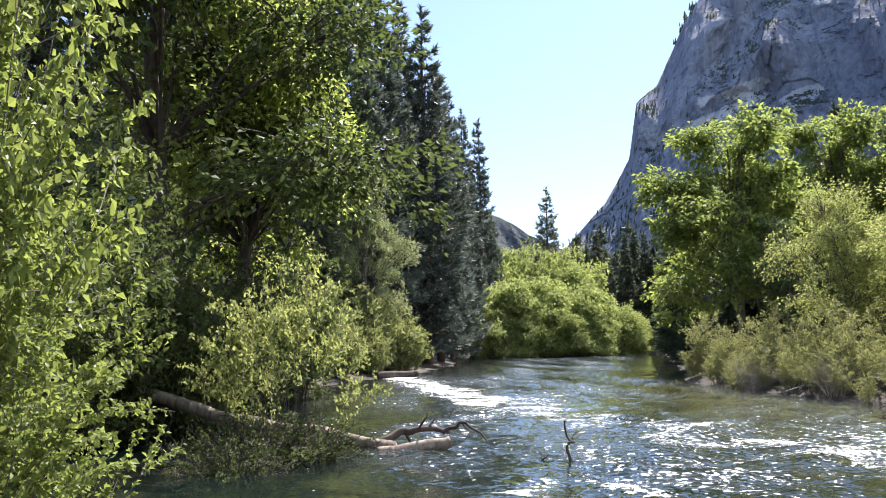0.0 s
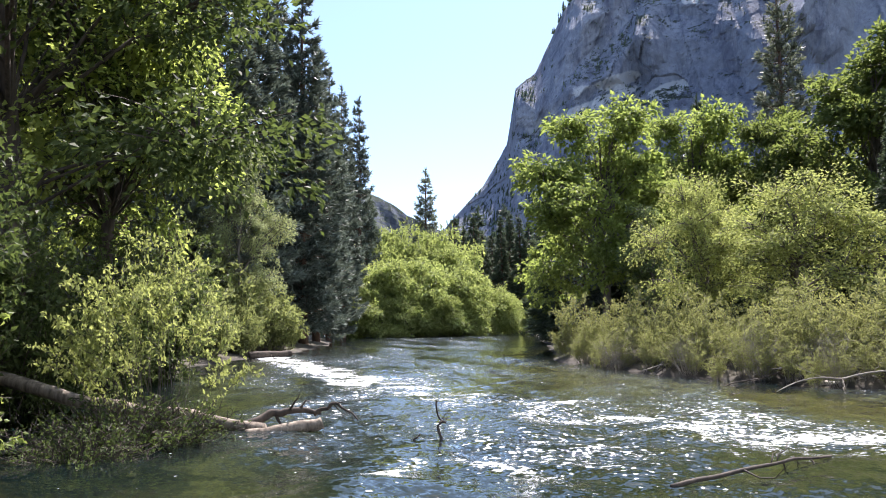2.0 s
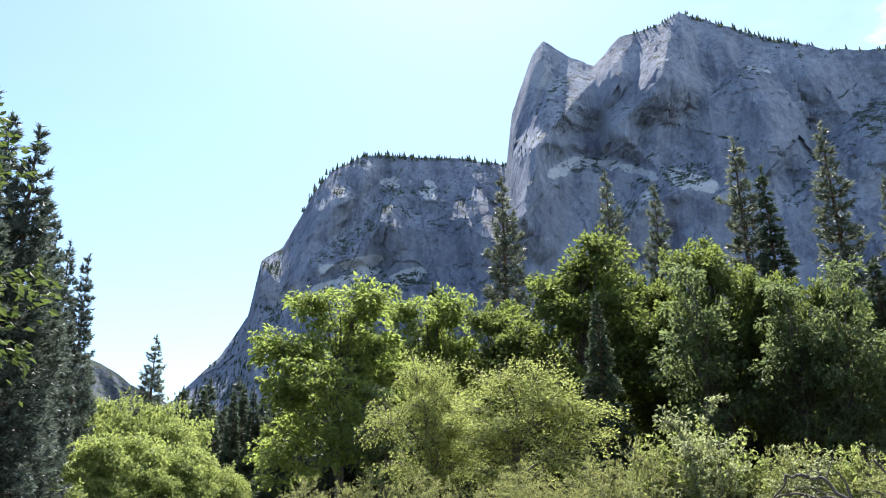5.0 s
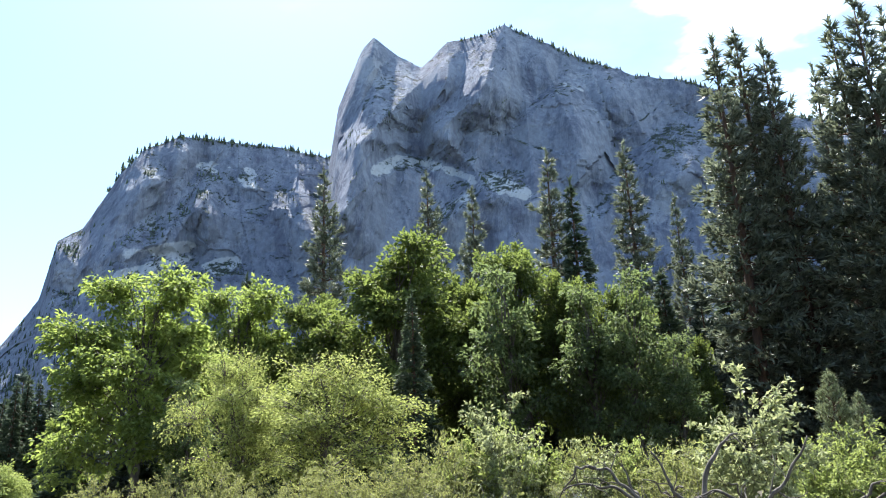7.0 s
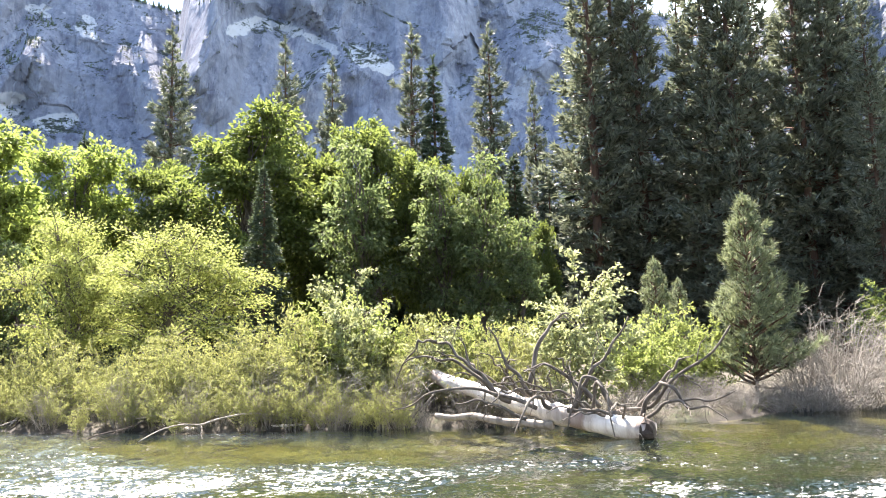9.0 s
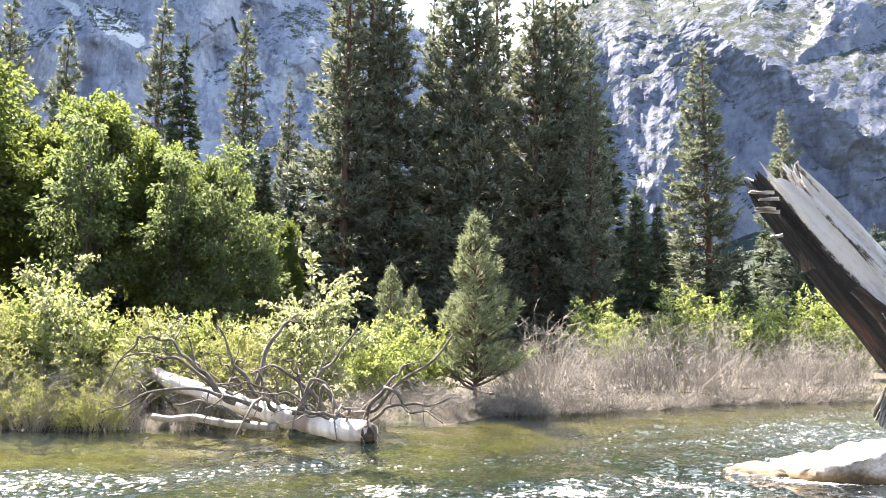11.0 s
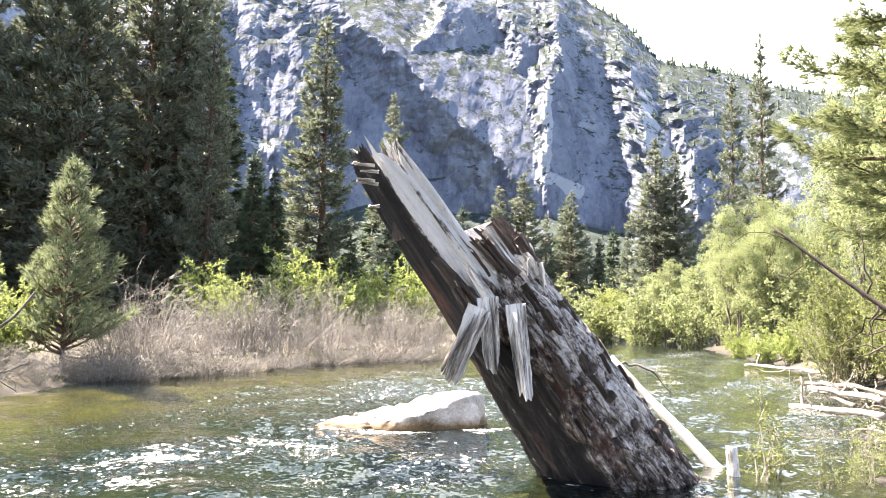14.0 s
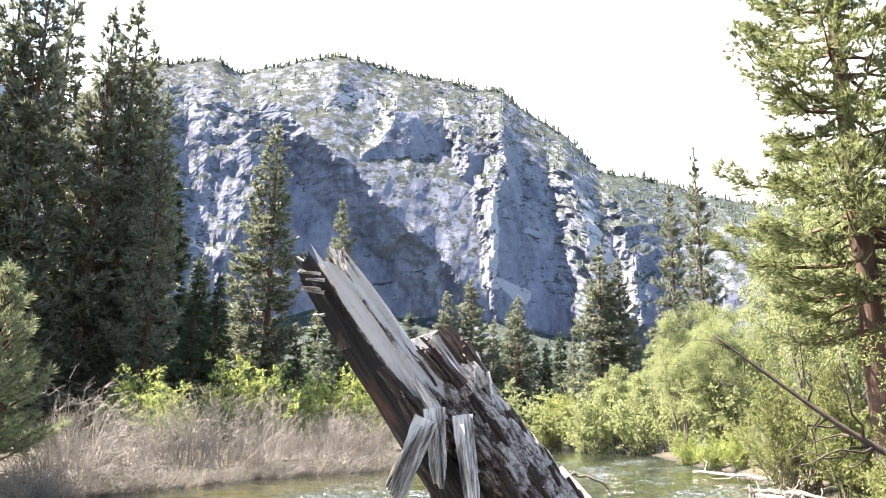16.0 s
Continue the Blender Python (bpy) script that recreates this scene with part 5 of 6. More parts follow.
def splinter(name, a, b, width, thick, mat, parent, label="", facing=(0.97, -0.22, 0), ragged=0.35, k=9):
    """A torn sliver of wood between two points, with a ragged free end."""
    m = along(a, b, facing)
    ln = (Vector(b) - Vector(a)).length
    s = Shape()
    cols = 7
    V = []
    ends = ln * (1 - ragged * rng.random(cols) * np.array([1, .6, .3, .15, .35, .7, 1]))
    crease = rng.normal(size=cols) * thick * 0.55
    for i in range(k):
        u = i / (k - 1)
        for side in (-1, 1):
            for j in range(cols):
                x = (j / (cols - 1) - 0.5) * width * (1 - 0.25 * u) + rng.normal() * 0.004
                V.append((x, side * thick * 0.5 * (1 - 0.5 * u) + crease[j] * (0.4 + u) + rng.normal() * 0.006 + 0.05 * width * math.sin(u * 3), ends[j] * u))
    V = np.array(V)
    row = 2 * cols
    loop = list(range(cols)) + [cols + j for j in reversed(range(cols))]
    F = []
    for i in range(k - 1):
        for p, q in zip(loop, loop[1:] + loop[:1]):
            F.append((i * row + p, i * row + q, (i + 1) * row + q, (i + 1) * row + p))
    base = (k - 1) * row
    for j in range(cols - 1):
        F.append((base + j, base + j + 1, base + cols + j + 1, base + cols + j))
        F.append((j + 1, j, cols + j, cols + j + 1))
    s.put(V, np.array(F))
    ob = part(name, s, mat, parent, label)
    ob.matrix_basis = m
    return ob


def snag():
    """The huge leaning trunk: whole below, torn to a half shell above."""
    ob = thing("leaning_log", "huge leaning dead trunk, bleached and torn open", "log")
    m = along((8.11, -3.28, -0.08), (8.34, -0.93, 3.07), (0.975, -0.223, 0))
    rows, cols = 230, 200
    th = np.linspace(0, 2 * math.pi, cols, endpoint=False)
    ragged = np.array([noise.noise((math.cos(a) * 3.5, math.sin(a) * 3.5, 2.0)) * 0.30 + noise.noise((math.cos(a) * 11, math.sin(a) * 11, 7.0)) * 0.22 for a in th])
    top = 3.98 + ragged + 0.22 * (np.cos(th) < -0.3)
    V = np.empty((rows, cols, 3))
    crust, ridge, bleach = np.zeros((rows, cols)), np.zeros((rows, cols)), np.zeros((rows, cols))
    for i in range(rows):
        u = i / (rows - 1)
        for j in range(cols):
            z = -0.75 + (top[j] + 0.75) * u
            rad = np.interp(z, [-0.75, 0.4, 1.4, 2.3, 3.6, 4.4], [0.71, 0.67, 0.62, 0.565, 0.48, 0.43])
            cx = np.interp(z, [0, 2.3, 3.6, 4.4], [0.04, 0.11, 0.12, 0.15])
            c, s_ = math.cos(th[j]), math.sin(th[j])
            crack = noise.noise((c * 6.0, s_ * 6.0, z * 0.45)) * 0.07 + noise.noise((c * 17.0, s_ * 17.0, z * 1.1 + 3)) * 0.045
            flake = (noise.noise((c * 9, s_ * 9, z * 4.0)) * 0.05 + noise.noise((c * 20, s_ * 20, z * 12.0)) * 0.03) * min(1, max(0, 2.5 - z))
            turn = (math.degrees(th[j]) + 180) % 360 - 180
            rim = -84 - 13 * z + 26 * noise.noise((z * 2.1, 0.3, 8.0)) + 12 * noise.noise((z * 7.0, 2.3, 8.0))
            k = min(1.0, max(0.0, (turn - rim) / 5.0)) if turn < 100 else 0.0
            k *= min(1.0, max(0.0, (2.45 + 0.25 * noise.noise((c * 6, s_ * 6, 3.3)) - z) / 0.12))
            cell = noise.voronoi((c * 7.0 + 0.4 * noise.noise((z * 4, c * 3, 1.0)), s_ * 7.0, z * 2.6))[0]
            plate = min(1.0, (cell[1] - cell[0]) * 3.2) * 0.04 + 0.025 * noise.noise((c * 5, s_ * 5, z * 2.0)) + 0.014 * noise.noise((c * 18, s_ * 18, z * 8.0)) + 0.03
            crust[i, j] = k
            # bare wood bleaches towards the top, bark above; sun and underside shade painted in
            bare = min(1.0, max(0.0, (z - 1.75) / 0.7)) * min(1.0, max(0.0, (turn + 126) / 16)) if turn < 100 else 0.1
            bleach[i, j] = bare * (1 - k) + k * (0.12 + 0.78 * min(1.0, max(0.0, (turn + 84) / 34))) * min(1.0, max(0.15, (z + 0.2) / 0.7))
            ridge[i, j] = min(1.0, (cell[1] - cell[0]) * 3.2)
            r = rad * (0.91 + (crack + flake) * (1 - 0.6 * k)) + k * plate
            x, y = cx + c * r, s_ * r
            edge = 2.62 + 0.42 * noise.noise((c * 5, s_ * 5, 1.5)) + 0.42 * noise.noise((c * 13, s_ * 13, 4.5))
            cut = 0.20 + 0.10 * noise.noise((y * 6, z * 0.6, 3.0)) + 0.05 * noise.noise((y * 20, z * 0.7, 5.0)) + 0.07 * noise.noise((y * 11, z * 0.35, 9.0))
            k = min(1.0, max(0.0, (z - edge) / 0.10))
            if x > cut:
                x = x + (cut - x) * k
            V[i, j] = (x, y, z)
    i, j = np.meshgrid(np.arange(rows - 1), np.arange(cols), indexing="ij")
    j2 = (j + 1) % cols
    F = np.stack([i * cols + j, i * cols + j2, (i + 1) * cols + j2, (i + 1) * cols + j], -1).reshape(-1, 4)
    s = Shape()
    s.put(np.concatenate([V.reshape(-1, 3), [[-0.02, 0, 3.55]]]), F)
    s.f += [[(rows - 1) * cols + a, (rows - 1) * cols + (a + 1) % cols, rows * cols] for a in range(cols)]
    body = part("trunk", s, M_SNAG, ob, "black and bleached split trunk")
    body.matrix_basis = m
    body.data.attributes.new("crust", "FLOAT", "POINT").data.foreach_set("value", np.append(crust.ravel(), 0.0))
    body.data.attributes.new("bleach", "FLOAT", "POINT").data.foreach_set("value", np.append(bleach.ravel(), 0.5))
    body.data.attributes.new("ridge", "FLOAT", "POINT").data.foreach_set("value", np.append(ridge.ravel(), 0.0))
    # rough bark plates on the lower right side
    for k in range(34):
        z = rng.uniform(-0.2, 2.1)
        a = rng.uniform(-1.5, 0.3)
        r = np.interp(z, [0, 1.4, 2.3], [0.69, 0.63, 0.58])
        c0 = np.array([0.05 + math.cos(a) * r, math.sin(a) * r, z])
        up = m @ Vector(c0)
        tip = m @ Vector((0.05 + math.cos(a) * r * 1.02, math.sin(a) * r * 1.02, z + rng.uniform(0.10, 0.34)))
        out = m.to_3x3() @ Vector((math.cos(a), math.sin(a), 0))
        splinter("bark_plate", up, tip, rng.uniform(0.05, 0.14), 0.03, M_SNAGBARK, ob, "rough flaking bark", facing=out, ragged=0.3, k=5)
    # torn rim where the thick bark breaks off
    for k in range(26):
        a = rng.uniform(-2.1, 0.9)
        r = rng.uniform(0.46, 0.62)
        foot = Vector((0.12 + math.cos(a) * r, math.sin(a) * r, 2.25 + rng.uniform(-0.1, 0.2)))
        tip = foot + Vector((rng.normal() * 0.04, rng.normal() * 0.04, rng.uniform(0.25, 0.62)))
        splinter("spike", m @ foot, m @ tip, rng.uniform(0.06, 0.17), 0.05, M_SNAGBARK if k % 3 else M_SPLINT, ob, facing=m.to_3x3() @ Vector((math.cos(a), math.sin(a), 0)), ragged=0.5, k=6)
    # hanging slabs
    splinter("slab", (7.56, -1.83, 1.76), (7.48, -1.88, 1.02), 0.20, 0.06, M_SPLINT, ob, "grey hanging slab of wood")
    splinter("slab", (7.52, -2.09, 1.70), (7.40, -2.17, 0.80), 0.19, 0.06, M_SPLINT, ob, "grey hanging slab of wood")
    splinter("slab", (7.56, -1.76, 1.66), (7.56, -1.47, 0.93), 0.22, 0.10, M_SPLINT, ob, "twisted bundle of torn wood")
    splinter("slab", (7.58, -1.71, 1.60), (7.60, -1.41, 1.02), 0.10, 0.08, M_SPLINT, ob, "twisted bundle of torn wood")
    # standing spikes of the broken shell
    splinter("spike", (8.15, -1.10, 2.35), (8.12, -0.86, 3.28), 0.22, 0.10, M_SNAGBARK, ob, "dark upright sliver at the broken top")
    splinter("spike", (8.14, -1.86, 1.95), (8.12, -0.98, 3.12), 0.26, 0.10, M_SNAGBARK, ob, "dark torn wall of the hollow trunk")
    splinter("spike", (8.05, -1.30, 2.30), (8.10, -1.02, 3.02), 0.16, 0.08, M_SNAG, ob)
    for (x, y, z), h, w in [((7.92, -2.06, 1.75), 0.62, 0.16), ((7.98, -2.22, 1.75), 0.40, 0.20), ((8.05, -2.36, 1.60), 0.45, 0.16), ((8.35, -2.20, 1.80), 0.50, 0.24), ((7.78, -1.95, 1.70), 0.34, 0.18)]:
        splinter("spike", (x, y, z), (x + 0.02, y + 0.10 * h, z + h), w, 0.08, M_SPLINT, ob, "jagged spike of torn wood")
    splinter("spike", (7.85, -2.40, 1.70), (7.83, -2.37, 2.16), 0.24, 0.12, M_BLEACH, ob, "white splinter of fresh wood")
    for k in range(14):
        z0 = rng.uniform(2.9, 3.2)
        p = Vector((8.25 + rng.normal() * 0.12, -0.95 + rng.normal() * 0.13, z0))
        splinter("spike", p, p + Vector((rng.normal() * 0.05, 0.10 + rng.normal() * 0.06, rng.uniform(0.05, 0.18))), 0.05, 0.02, M_SPLINT, ob, k=4)
    for k in range(5):
        p = Vector((7.9, -0.78 + rng.normal() * 0.03, 2.92 + rng.normal() * 0.12))
        splinter("spike", p, p + Vector((-0.06, rng.uniform(0.10, 0.24), rng.normal() * 0.04)), 0.03, 0.012, M_SPLINT, ob, k=4)
    return ob


snag()


def limb(name, parent, a, b, r0, r1, mat, sag=0.1, wob=0.10, k=9, sides=8, twigs=0, label="", reach=0.35, drop=0.0):
    """A crooked branch; each side twig is a part of it."""
    s = Shape()
    line = bend(a, b, sag, k, wob * 0.5)
    line = np.stack([np.interp(np.linspace(0, k - 1, 3 * k), np.arange(k), line[:, c]) for c in range(3)], -1)
    line[1:-1] = (line[:-2] + 2 * line[1:-1] + line[2:]) / 4
    line[1:-1] = (line[:-2] + 2 * line[1:-1] + line[2:]) / 4
    s.tube(line, np.linspace(r0, r1, 3 * k), sides, rough=0.04)
    ln = np.linalg.norm(line[-1] - line[0])
    ob = part(name, s, mat, parent, label, smooth=True)
    for _ in range(twigs):
        i = rng.integers(k, 3 * k - 2)
        d = unit(unit(line[i + 1] - line[i]) * 0.7 + rng.normal(size=3) * 0.7 + np.array([0, 0, -drop]))
        tw = bend(line[i], line[i] + d * ln * rng.uniform(0.3 * reach, reach), rng.normal() * 0.15, 6, 0.08)
        r = np.interp(i, [0, 3 * k], [r0, r1]) * 0.5
        s = Shape()
        s.tube(tw, np.linspace(r, r * 0.25, 6), 5)
        part("twig", s, mat, ob, smooth=True)
    return ob


def fallen_tree():
    ob = thing("fallen_tree", "bleached fallen tree with bare crooked branches", "log")
    s = Shape()
    line = bend((13.02, 5.50, 0.14), (14.7, 12.3, 1.3), -0.02, 40, 0.003)
    s.tube(line, np.linspace(0.20, 0.15, 40) * (1 + 0.07 * np.sin(np.arange(40) * 0.7)), 18, rough=0.06)
    part("trunk", s, M_BLEACH, ob, "white barkless trunk", smooth=True)
    s = Shape()
    s.tube(bend((13.03, 5.42, 0.13), (13.02, 5.62, 0.16), 0, 4, 0.01), [0.09, 0.17, 0.21, 0.205], 14, rough=0.12)
    part("broken_end", s, M_DARKWOOD, ob, "dark broken trunk end")
    limb("branch", ob, (13.1, 10.2, 0.30), (13.4, 7.6, 0.16), 0.06, 0.085, M_DRIFT, 0.0, 0.06, label="pale lower branch")
    for a, b, r, sag, tw in [((13.2, 8.4, 0.6), (12.6, 10.0, 1.85), 0.055, 0.10, 3), ((12.7, 9.8, 1.8), (12.5, 10.8, 0.9), 0.03, 0.25, 2), ((13.2, 7.9, 0.75), (12.95, 8.7, 2.05), 0.05, -0.08, 3),
                             ((13.3, 7.2, 0.45), (13.1, 4.05, 1.88), 0.055, -0.14, 3), ((13.2, 7.0, 0.5), (13.85, 6.15, 2.15), 0.045, 0.06, 1), ((13.2, 5.75, 0.28), (13.1, 4.85, 1.35), 0.05, 0.12, 2),
                             ((13.1, 5.3, 0.96), (12.8, 3.95, 0.85), 0.03, -0.2, 2), ((13.4, 8.1, 0.9), (14.2, 7.6, 2.3), 0.055, 0.22, 3), ((13.1, 5.8, 0.25), (12.75, 4.1, 0.42), 0.035, 0.15, 3),
                             ((13.0, 7.7, 0.5), (11.8, 10.2, 0.5), 0.045, 0.12, 3), ((12.95, 7.9, 0.3), (12.15, 9.0, 0.62), 0.04, 0.1, 2), ((13.0, 7.4, 0.5), (11.95, 7.55, 0.10), 0.045, 0.4, 2),
                             ((13.4, 6.6, 0.5), (12.9, 7.9, 1.2), 0.05, 0.25, 2), ((13.3, 6.3, 0.5), (12.7, 6.9, 0.15), 0.045, 0.8, 1), ((13.4, 6.0, 0.4), (13.6, 4.9, 1.0), 0.04, 0.2, 2),
                             ((13.3, 8.8, 0.7), (12.4, 10.4, 1.4), 0.045, 0.2, 3), ((13.5, 9.2, 0.9), (13.6, 9.9, 1.9), 0.04, -0.1, 2), ((13.1, 6.6, 0.5), (12.5, 5.9, 0.1), 0.035, 0.6, 1)]:
        limb("branch", ob, a, b, r, r * 0.30, M_TWIG, sag, 0.12, twigs=tw + 2, label="grey crooked bare branch")
    # smaller limbs that fan from the trunk
    for k in range(16):
        u = rng.uniform(0.06, 0.62)
        foot = np.array([13.02 + 1.68 * u, 5.5 + 6.8 * u, 0.2 + 1.16 * u])
        way = unit(np.array([-0.9 + rng.normal() * 0.4, rng.normal() * 0.9, rng.uniform(-0.05, 0.9)]))
        limb("branch", ob, foot, foot + way * rng.uniform(0.7, 1.7) * np.array([1, 1, 1]), 0.032, 0.008, M_TWIG, 0.15, 0.14, twigs=3, label="grey crooked bare branch")
    return ob


fallen_tree()


def single_log(name, label, a, b, r0, r1, mat, twigs=0, sag=0.0, wob=0.05, reach=0.35, drop=0.0):
    ob = thing(name, label, "driftwood")
    limb("branch", ob, a, b, r0, r1, mat, sag, wob, sides=10, twigs=twigs, reach=reach, drop=drop)
    return ob


single_log("driftwood_pole", "white barkless pole slanting into the water", (8.36, -4.64, -0.12), (9.24, -3.68, 1.14), 0.075, 0.035, M_BLEACH, 0, 0, 0.015)
crook = thing("dead_branch", "dark bare twigs beside the white pole", "branch")
limb("branch", crook, (9.20, -3.76, 1.04), (9.05, -4.35, 0.75), 0.018, 0.006, M_TWIG, 0.15, 0.2, twigs=7)
single_log("wooden_stub", "short pale broken stub in the shallows", (7.89, -4.47, -0.25), (7.90, -4.45, 0.31), 0.07, 0.055, M_SPLINT)
single_log("leaning_branch", "long dark dead branch slanting over the river", (7.1, -7.7, 0.65), (8.88, -5.55, 2.71), 0.055, 0.012, M_DARKWOOD, 12, -0.03, 0.02, 0.28, 0.9)
single_log("driftwood_log", "grey log stranded across the shallows", (-5.2, 13.3, 0.75), (-0.72, 11.0, 0.04), 0.115, 0.08, M_LOG, 0, -0.02, 0.03)
single_log("driftwood_log", "reddish broken log end at the water", (-0.95, 10.88, -0.02), (0.06, 11.06, 0.09), 0.08, 0.085, M_LOG, 0)
single_log("sunken_branch", "black wet branch beside the log", (-1.1, 11.15, 0.02), (0.05, 11.3, 0.20), 0.07, 0.03, M_DARKWOOD, 4, 0.1, 0.1)
single_log("sunken_branch", "black forked twig above the current", (-0.05, 11.28, 0.18), (0.56, 11.15, 0.10), 0.03, 0.010, M_DARKWOOD, 5, 0.3, 0.15)
single_log("sunken_branch", "crooked dark twig upright in the current", (1.55, 9.44, -0.1), (1.44, 9.45, 0.50), 0.022, 0.009, M_DARKWOOD, 4, 0.0, 0.25)
single_log("sunken_branch", "small dark twig in the current", (1.05, 9.40, -0.06), (1.22, 9.40, 0.12), 0.018, 0.008, M_DARKWOOD, 2, 0.0, 0.2)
single_log("sunken_branch", "long dark branch awash in the riffle", (3.05, 6.50, -0.01), (5.1, 7.25, 0.05), 0.022, 0.012, M_DARKWOOD, 6, 0.02, 0.04)
single_log("driftwood_log", "dark log at the head of the rapid", (-3.2, 37.0, 0.1), (-1.3, 37.5, 0.18), 0.2, 0.14, M_DARKWOOD, 2)
for a, b, r in [((20.8, -14.9, 0.15), (27.2, -15.6, 0.12), 0.13), ((12.2, -9.5, 0.08), (14.5, -9.3, 0.02), 0.13), ((14.2, -9.35, -0.1), (14.6, -9.6, 0.55), 0.07), ((12.6, -10.5, 0.3), (17.0, -11.7, 0.15), 0.10),
                ((13.0, -10.1, 0.25), (15.4, -10.3, 0.3), 0.13), ((15.2, -11.2, 0.3), (18.0, -11.9, 0.15), 0.12), ((13.6, -10.0, 0.1), (15.8, -10.6, 0.2), 0.09),
                ((16.0, -12.0, 0.2), (19.5, -13.4, 0.25), 0.10), ((14.8, -10.9, 0.3), (13.2, -10.0, 0.1), 0.06), ((10.6, -9.0, 0.2), (12.4, -9.9, 0.2), 0.07), ((9.2, -7.4, 0.12), (10.4, -8.6, 0.2), 0.05)]:
    single_log("driftwood_log", "sun-bleached driftwood stranded on the gravel bank", a, b, r * 0.48, r * 0.30, M_DRIFT if r > 0.125 else M_LOG, 5, 0.01, 0.03, 0.22)
for i in range(44):
    t = 0.2 + 0.8 * rng.random()
    p = np.array([7.4, -5.9, 0.06]) * (1 - t) + np.array([21, -15.2, 0.12]) * t + np.append(rng.normal(size=2) * 0.35, 0)
    d = np.append(rng.normal(size=2), rng.normal() * 0.12)
    q = p + unit(d) * rng.uniform(0.5, 1.3)
    p[2], q[2] = land(p[0], p[1]) + 0.04, land(q[0], q[1]) + 0.08
    single_log("driftwood_stick", "thin bleached stick on the bank", p, q, 0.025, 0.012, M_LOG if i % 3 == 0 else M_DRIFT, 2, 0.05, 0.15)
# logs along the foot of the far bank
for a0, a1 in [(-34.5, -37.5), (-40.5, -44.5), (-47, -51.5), (-53, -57.0), (-78.5, -81.5)]:
    p, q = (polar(a, float(np.interp(-a, [34, 50, 72, 80, 86], [18.7, 17.4, 20.2, 22.4, 25.9]))) for a in (a0, a1))
    single_log("driftwood_log", "slim bleached log at the foot of the bank", (p.x, p.y, 0.05), (q.x, q.y, 0.07), 0.06, 0.045, M_BLEACH, 1, 0.0, 0.015)
# debris along the far bank
for i in range(64):
    az = rng.uniform(-98, -72) if i < 48 else rng.uniform(-50, -20)
    edge = np.interp(-az, [20, 24, 34, 50, 72, 76, 80, 86, 92, 99], [26, 22.2, 18.9, 17.6, 20.6, 21.2, 22.7, 26.2, 29.7, 33.2])
    p = np.array(polar(az, edge + rng.uniform(0.0, 0.8)))
    q = p + np.append(rng.normal(size=2) * 1.1, 0)
    p[2], q[2] = land(p[0], p[1]) + 0.05, land(q[0], q[1]) + rng.uniform(0.05, 0.4)
    single_log("driftwood_stick", "grey dead branch along the cut bank", p, q, 0.020 + 0.016 * (i % 4 == 0), 0.010, M_DRIFT if i % 3 else M_DARKWOOD, 4, 0.04, 0.07)


def boulder(name, label, at, size, spin, seed, mat, wedge=0.0):
    bm = bmesh.new()
    bmesh.ops.create_icosphere(bm, subdivisions=4, radius=1)
    for v in bm.verts:
        p = v.co.copy()
        k = 1 + 0.22 * noise.noise(p * 1.3 + Vector((seed, 0, 0))) + 0.14 * noise.noise(p * 3.5 + Vector((0, seed, 0))) + 0.08 * noise.noise(p * 8) + 0.05 * noise.noise(p * 17)
        v.co = Vector((p.x * size[0], p.y * size[1], p.z * size[2])) * k
        if wedge:
            # a sloping slab: flat top that climbs to a blunt broken end
            t = 0.5 + 0.5 * p.x
            cap = size[2] * (0.10 + 0.95 * t) + 0.09 * noise.noise(p * 2.6 + Vector((seed, 2, 0))) + 0.05 * noise.noise(p * 9)
            v.co.z = min(v.co.z * (1 + wedge), cap)
            v.co.x = min(v.co.x, size[0] * (0.80 + 0.22 * noise.noise(p * 2.5) - 0.25 * p.y * p.y))
    me = bpy.data.meshes.new(name)
    bm.to_mesh(me)
    bm.free()
    me.materials.append(mat)
    me.polygons.foreach_set("use_smooth", [True] * len(me.polygons))
    ob = tagged(new(name, me), label, "rock", "pale stones at the water")
    ob.matrix_basis = pose(*at, 0, 0, spin)
    return ob


def stone_material():
    mat, n = surface("pale river boulder")
    co = n.coords("Object")
    z = n.add("ShaderNodeSeparateXYZ", {0: n.add("ShaderNodeNewGeometry").outputs["Position"]}).outputs[2]
    sp, pt = n.noise(co, 26, 5, 0.7), n.noise(co, 2.4, 5, 0.65)
    col = n.ramp(n.math("ADD", n.math("MULTIPLY", sp, 0.4), n.math("MULTIPLY", pt, 0.6)), [(0.36, (0.13, 0.115, 0.10)), (0.5, (0.34, 0.32, 0.29)), (0.64, (0.52, 0.50, 0.47))])
    stain = n.ramp(n.math("ADD", z, n.math("MULTIPLY", pt, 0.3)), [(0.20, (0.33, 0.22, 0.09)), (0.34, (1, 1, 1))])
    n.out(n.add("ShaderNodeBsdfPrincipled", {"Base Color": n.mix(1.0, col, stain, "MULTIPLY"), "Roughness": 0.7, "Normal": n.bump(sp, 0.6, 0.03)}).outputs[0])
    return mat


M_STONE = stone_material()
boulder("boulder", "pale sloping boulder awash in the riffle", (12.1, -1.88, 0.0), (1.05, 0.60, 0.52), -84, 3.1, M_STONE, 1.2)
boulder("boulder", "low pale rock toe at water level", (11.95, -0.75, -0.04), (0.55, 0.35, 0.16), -80, 8.4, M_STONE)

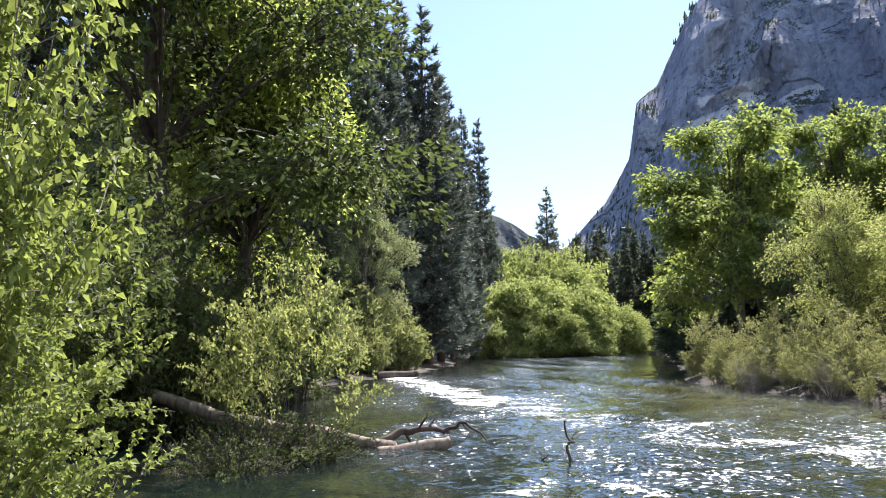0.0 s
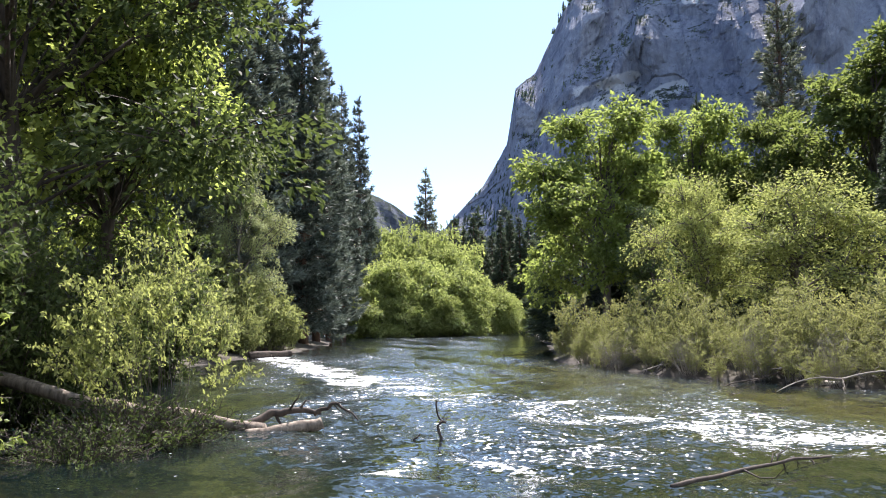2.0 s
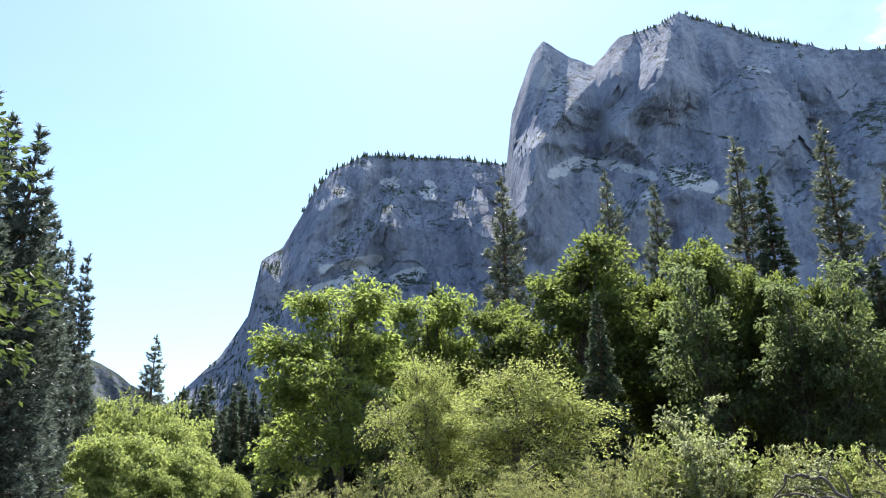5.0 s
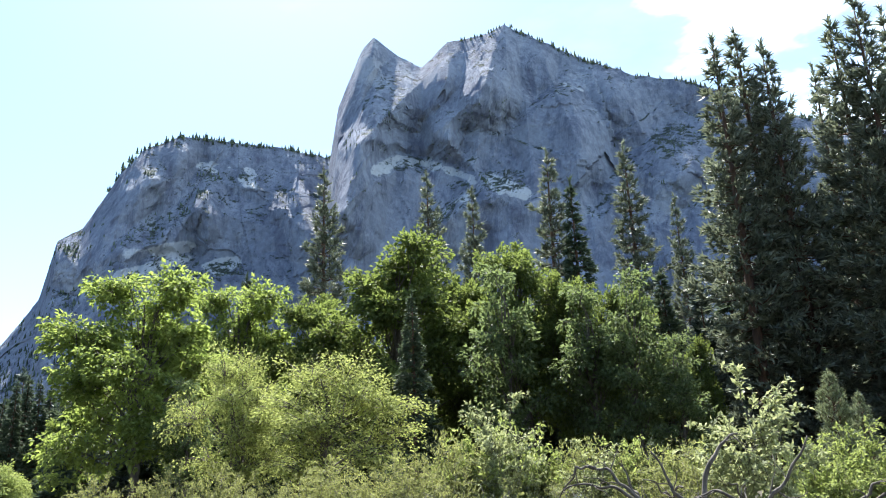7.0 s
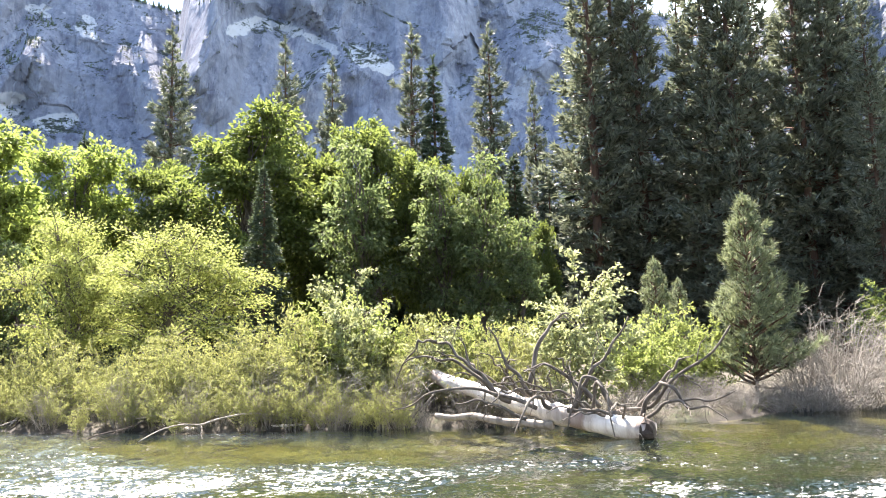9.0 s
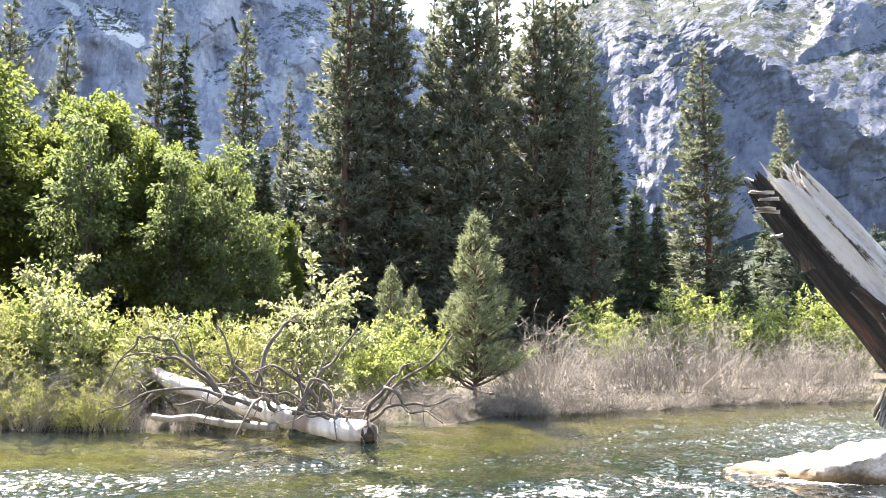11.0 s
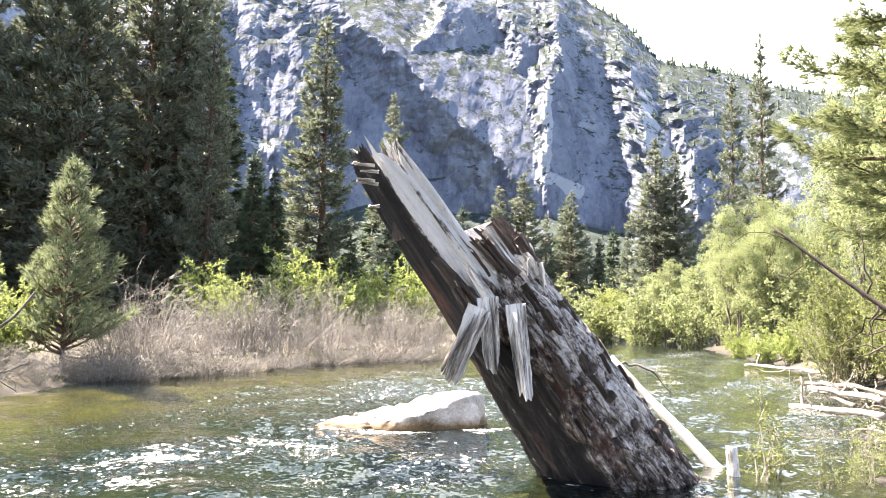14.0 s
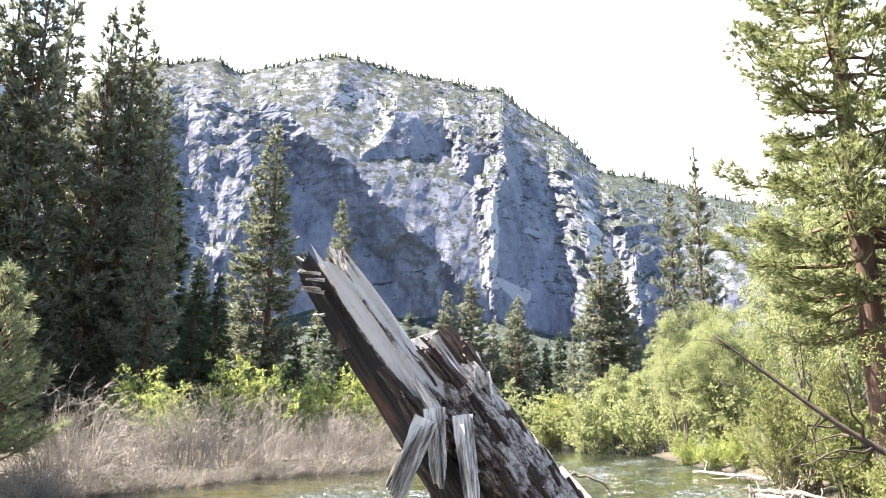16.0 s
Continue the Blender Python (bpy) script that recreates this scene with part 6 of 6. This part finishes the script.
# ---- leafy shoots at the near shore ----
SHOOT = shrub("willow_shoot", "slender yellow-green willow shoot in the shallows", 1.25, 0.5, 6, 16, 0.075, M_WILLOW, M_STRAW, 0.25, twigs=5, low=0.35, droop=-0.1, radius=0.012)
for x, y, h in [(7.86, -4.73, 1.15), (7.95, -4.95, 0.9), (7.5, -5.2, 0.75), (7.3, -5.5, 0.7), (8.2, -6.0, 0.8), (7.0, -5.6, 0.6), (7.6, -5.75, 0.9), (7.2, -6.0, 0.9), (8.4, -6.7, 0.9), (7.9, -6.3, 0.8)]:
    az, d = math.degrees(math.atan2(-x, y)), math.hypot(x, y)
    place(SHOOT, az, d, h, 1.25, z=-0.1)
LEDGE = shrub("low_shrub", "low leafy bush over the driftwood bank", 1.2, 1.8, 26, 22, 0.075, M_WILLOW, M_TWIG, 0.45, twigs=6, low=0.1)
for x, y, h in [(10.4, -9.4, 1.1), (12.0, -11.0, 1.5), (14.0, -12.2, 1.7), (17, -14, 1.8), (20, -16.2, 2.0), (24, -18.6, 2.2), (28, -21, 2.4), (9.0, -8.4, 0.9), (8.0, -7.4, 0.7)]:
    az, d = math.degrees(math.atan2(-x, y)), math.hypot(x, y)
    place(LEDGE, az, d, h, 1.2)


# ---- single leaves of the nearest shrub ----
def leaf_mesh(seed):
    s = Shape()
    g = np.linspace(0, 1, 5)
    half = np.sin(g * math.pi) ** 0.8 * 0.25 * (1 - 0.25 * g)
    curl = -0.10 * g ** 2 * (1 + 0.4 * math.sin(seed))
    V = [(w * side, y, c + abs(side) * 0.05) for y, w, c in zip(g, half, curl) for side in (-1, 0, 1)]
    F = [(3 * i + j, 3 * i + j + 1, 3 * i + j + 4, 3 * i + j + 3) for i in range(4) for j in (0, 1)]
    s.put(np.array(V), np.array(F))
    return s.mesh("leaf", M_DOGWOOD, True)


LEAVES = [leaf_mesh(k) for k in range(5)]
host = [o for o in NEAR.children if o.name.startswith("foliage")][0]
twig = [o for o in NEAR.children if o.name.startswith("branchwork")][0]
spots = [v.co.copy() for v in twig.data.vertices if v.co.z > 0.6]
spots.sort(key=lambda c: (NEAR.matrix_basis @ c).length)
for k in range(300):
    c = spots[k * 3 + rng.integers(3)]
    ob = new("leaf", LEAVES[k % 5])
    ob.parent = host
    size = rng.uniform(0.06, 0.105)
    turn = Euler((rng.uniform(-1.1, 0.2), rng.normal() * 0.5, rng.random() * 6.283)).to_matrix().to_4x4()
    ob.matrix_basis = Matrix.Translation(c) @ turn @ Matrix.Scale(size, 4)
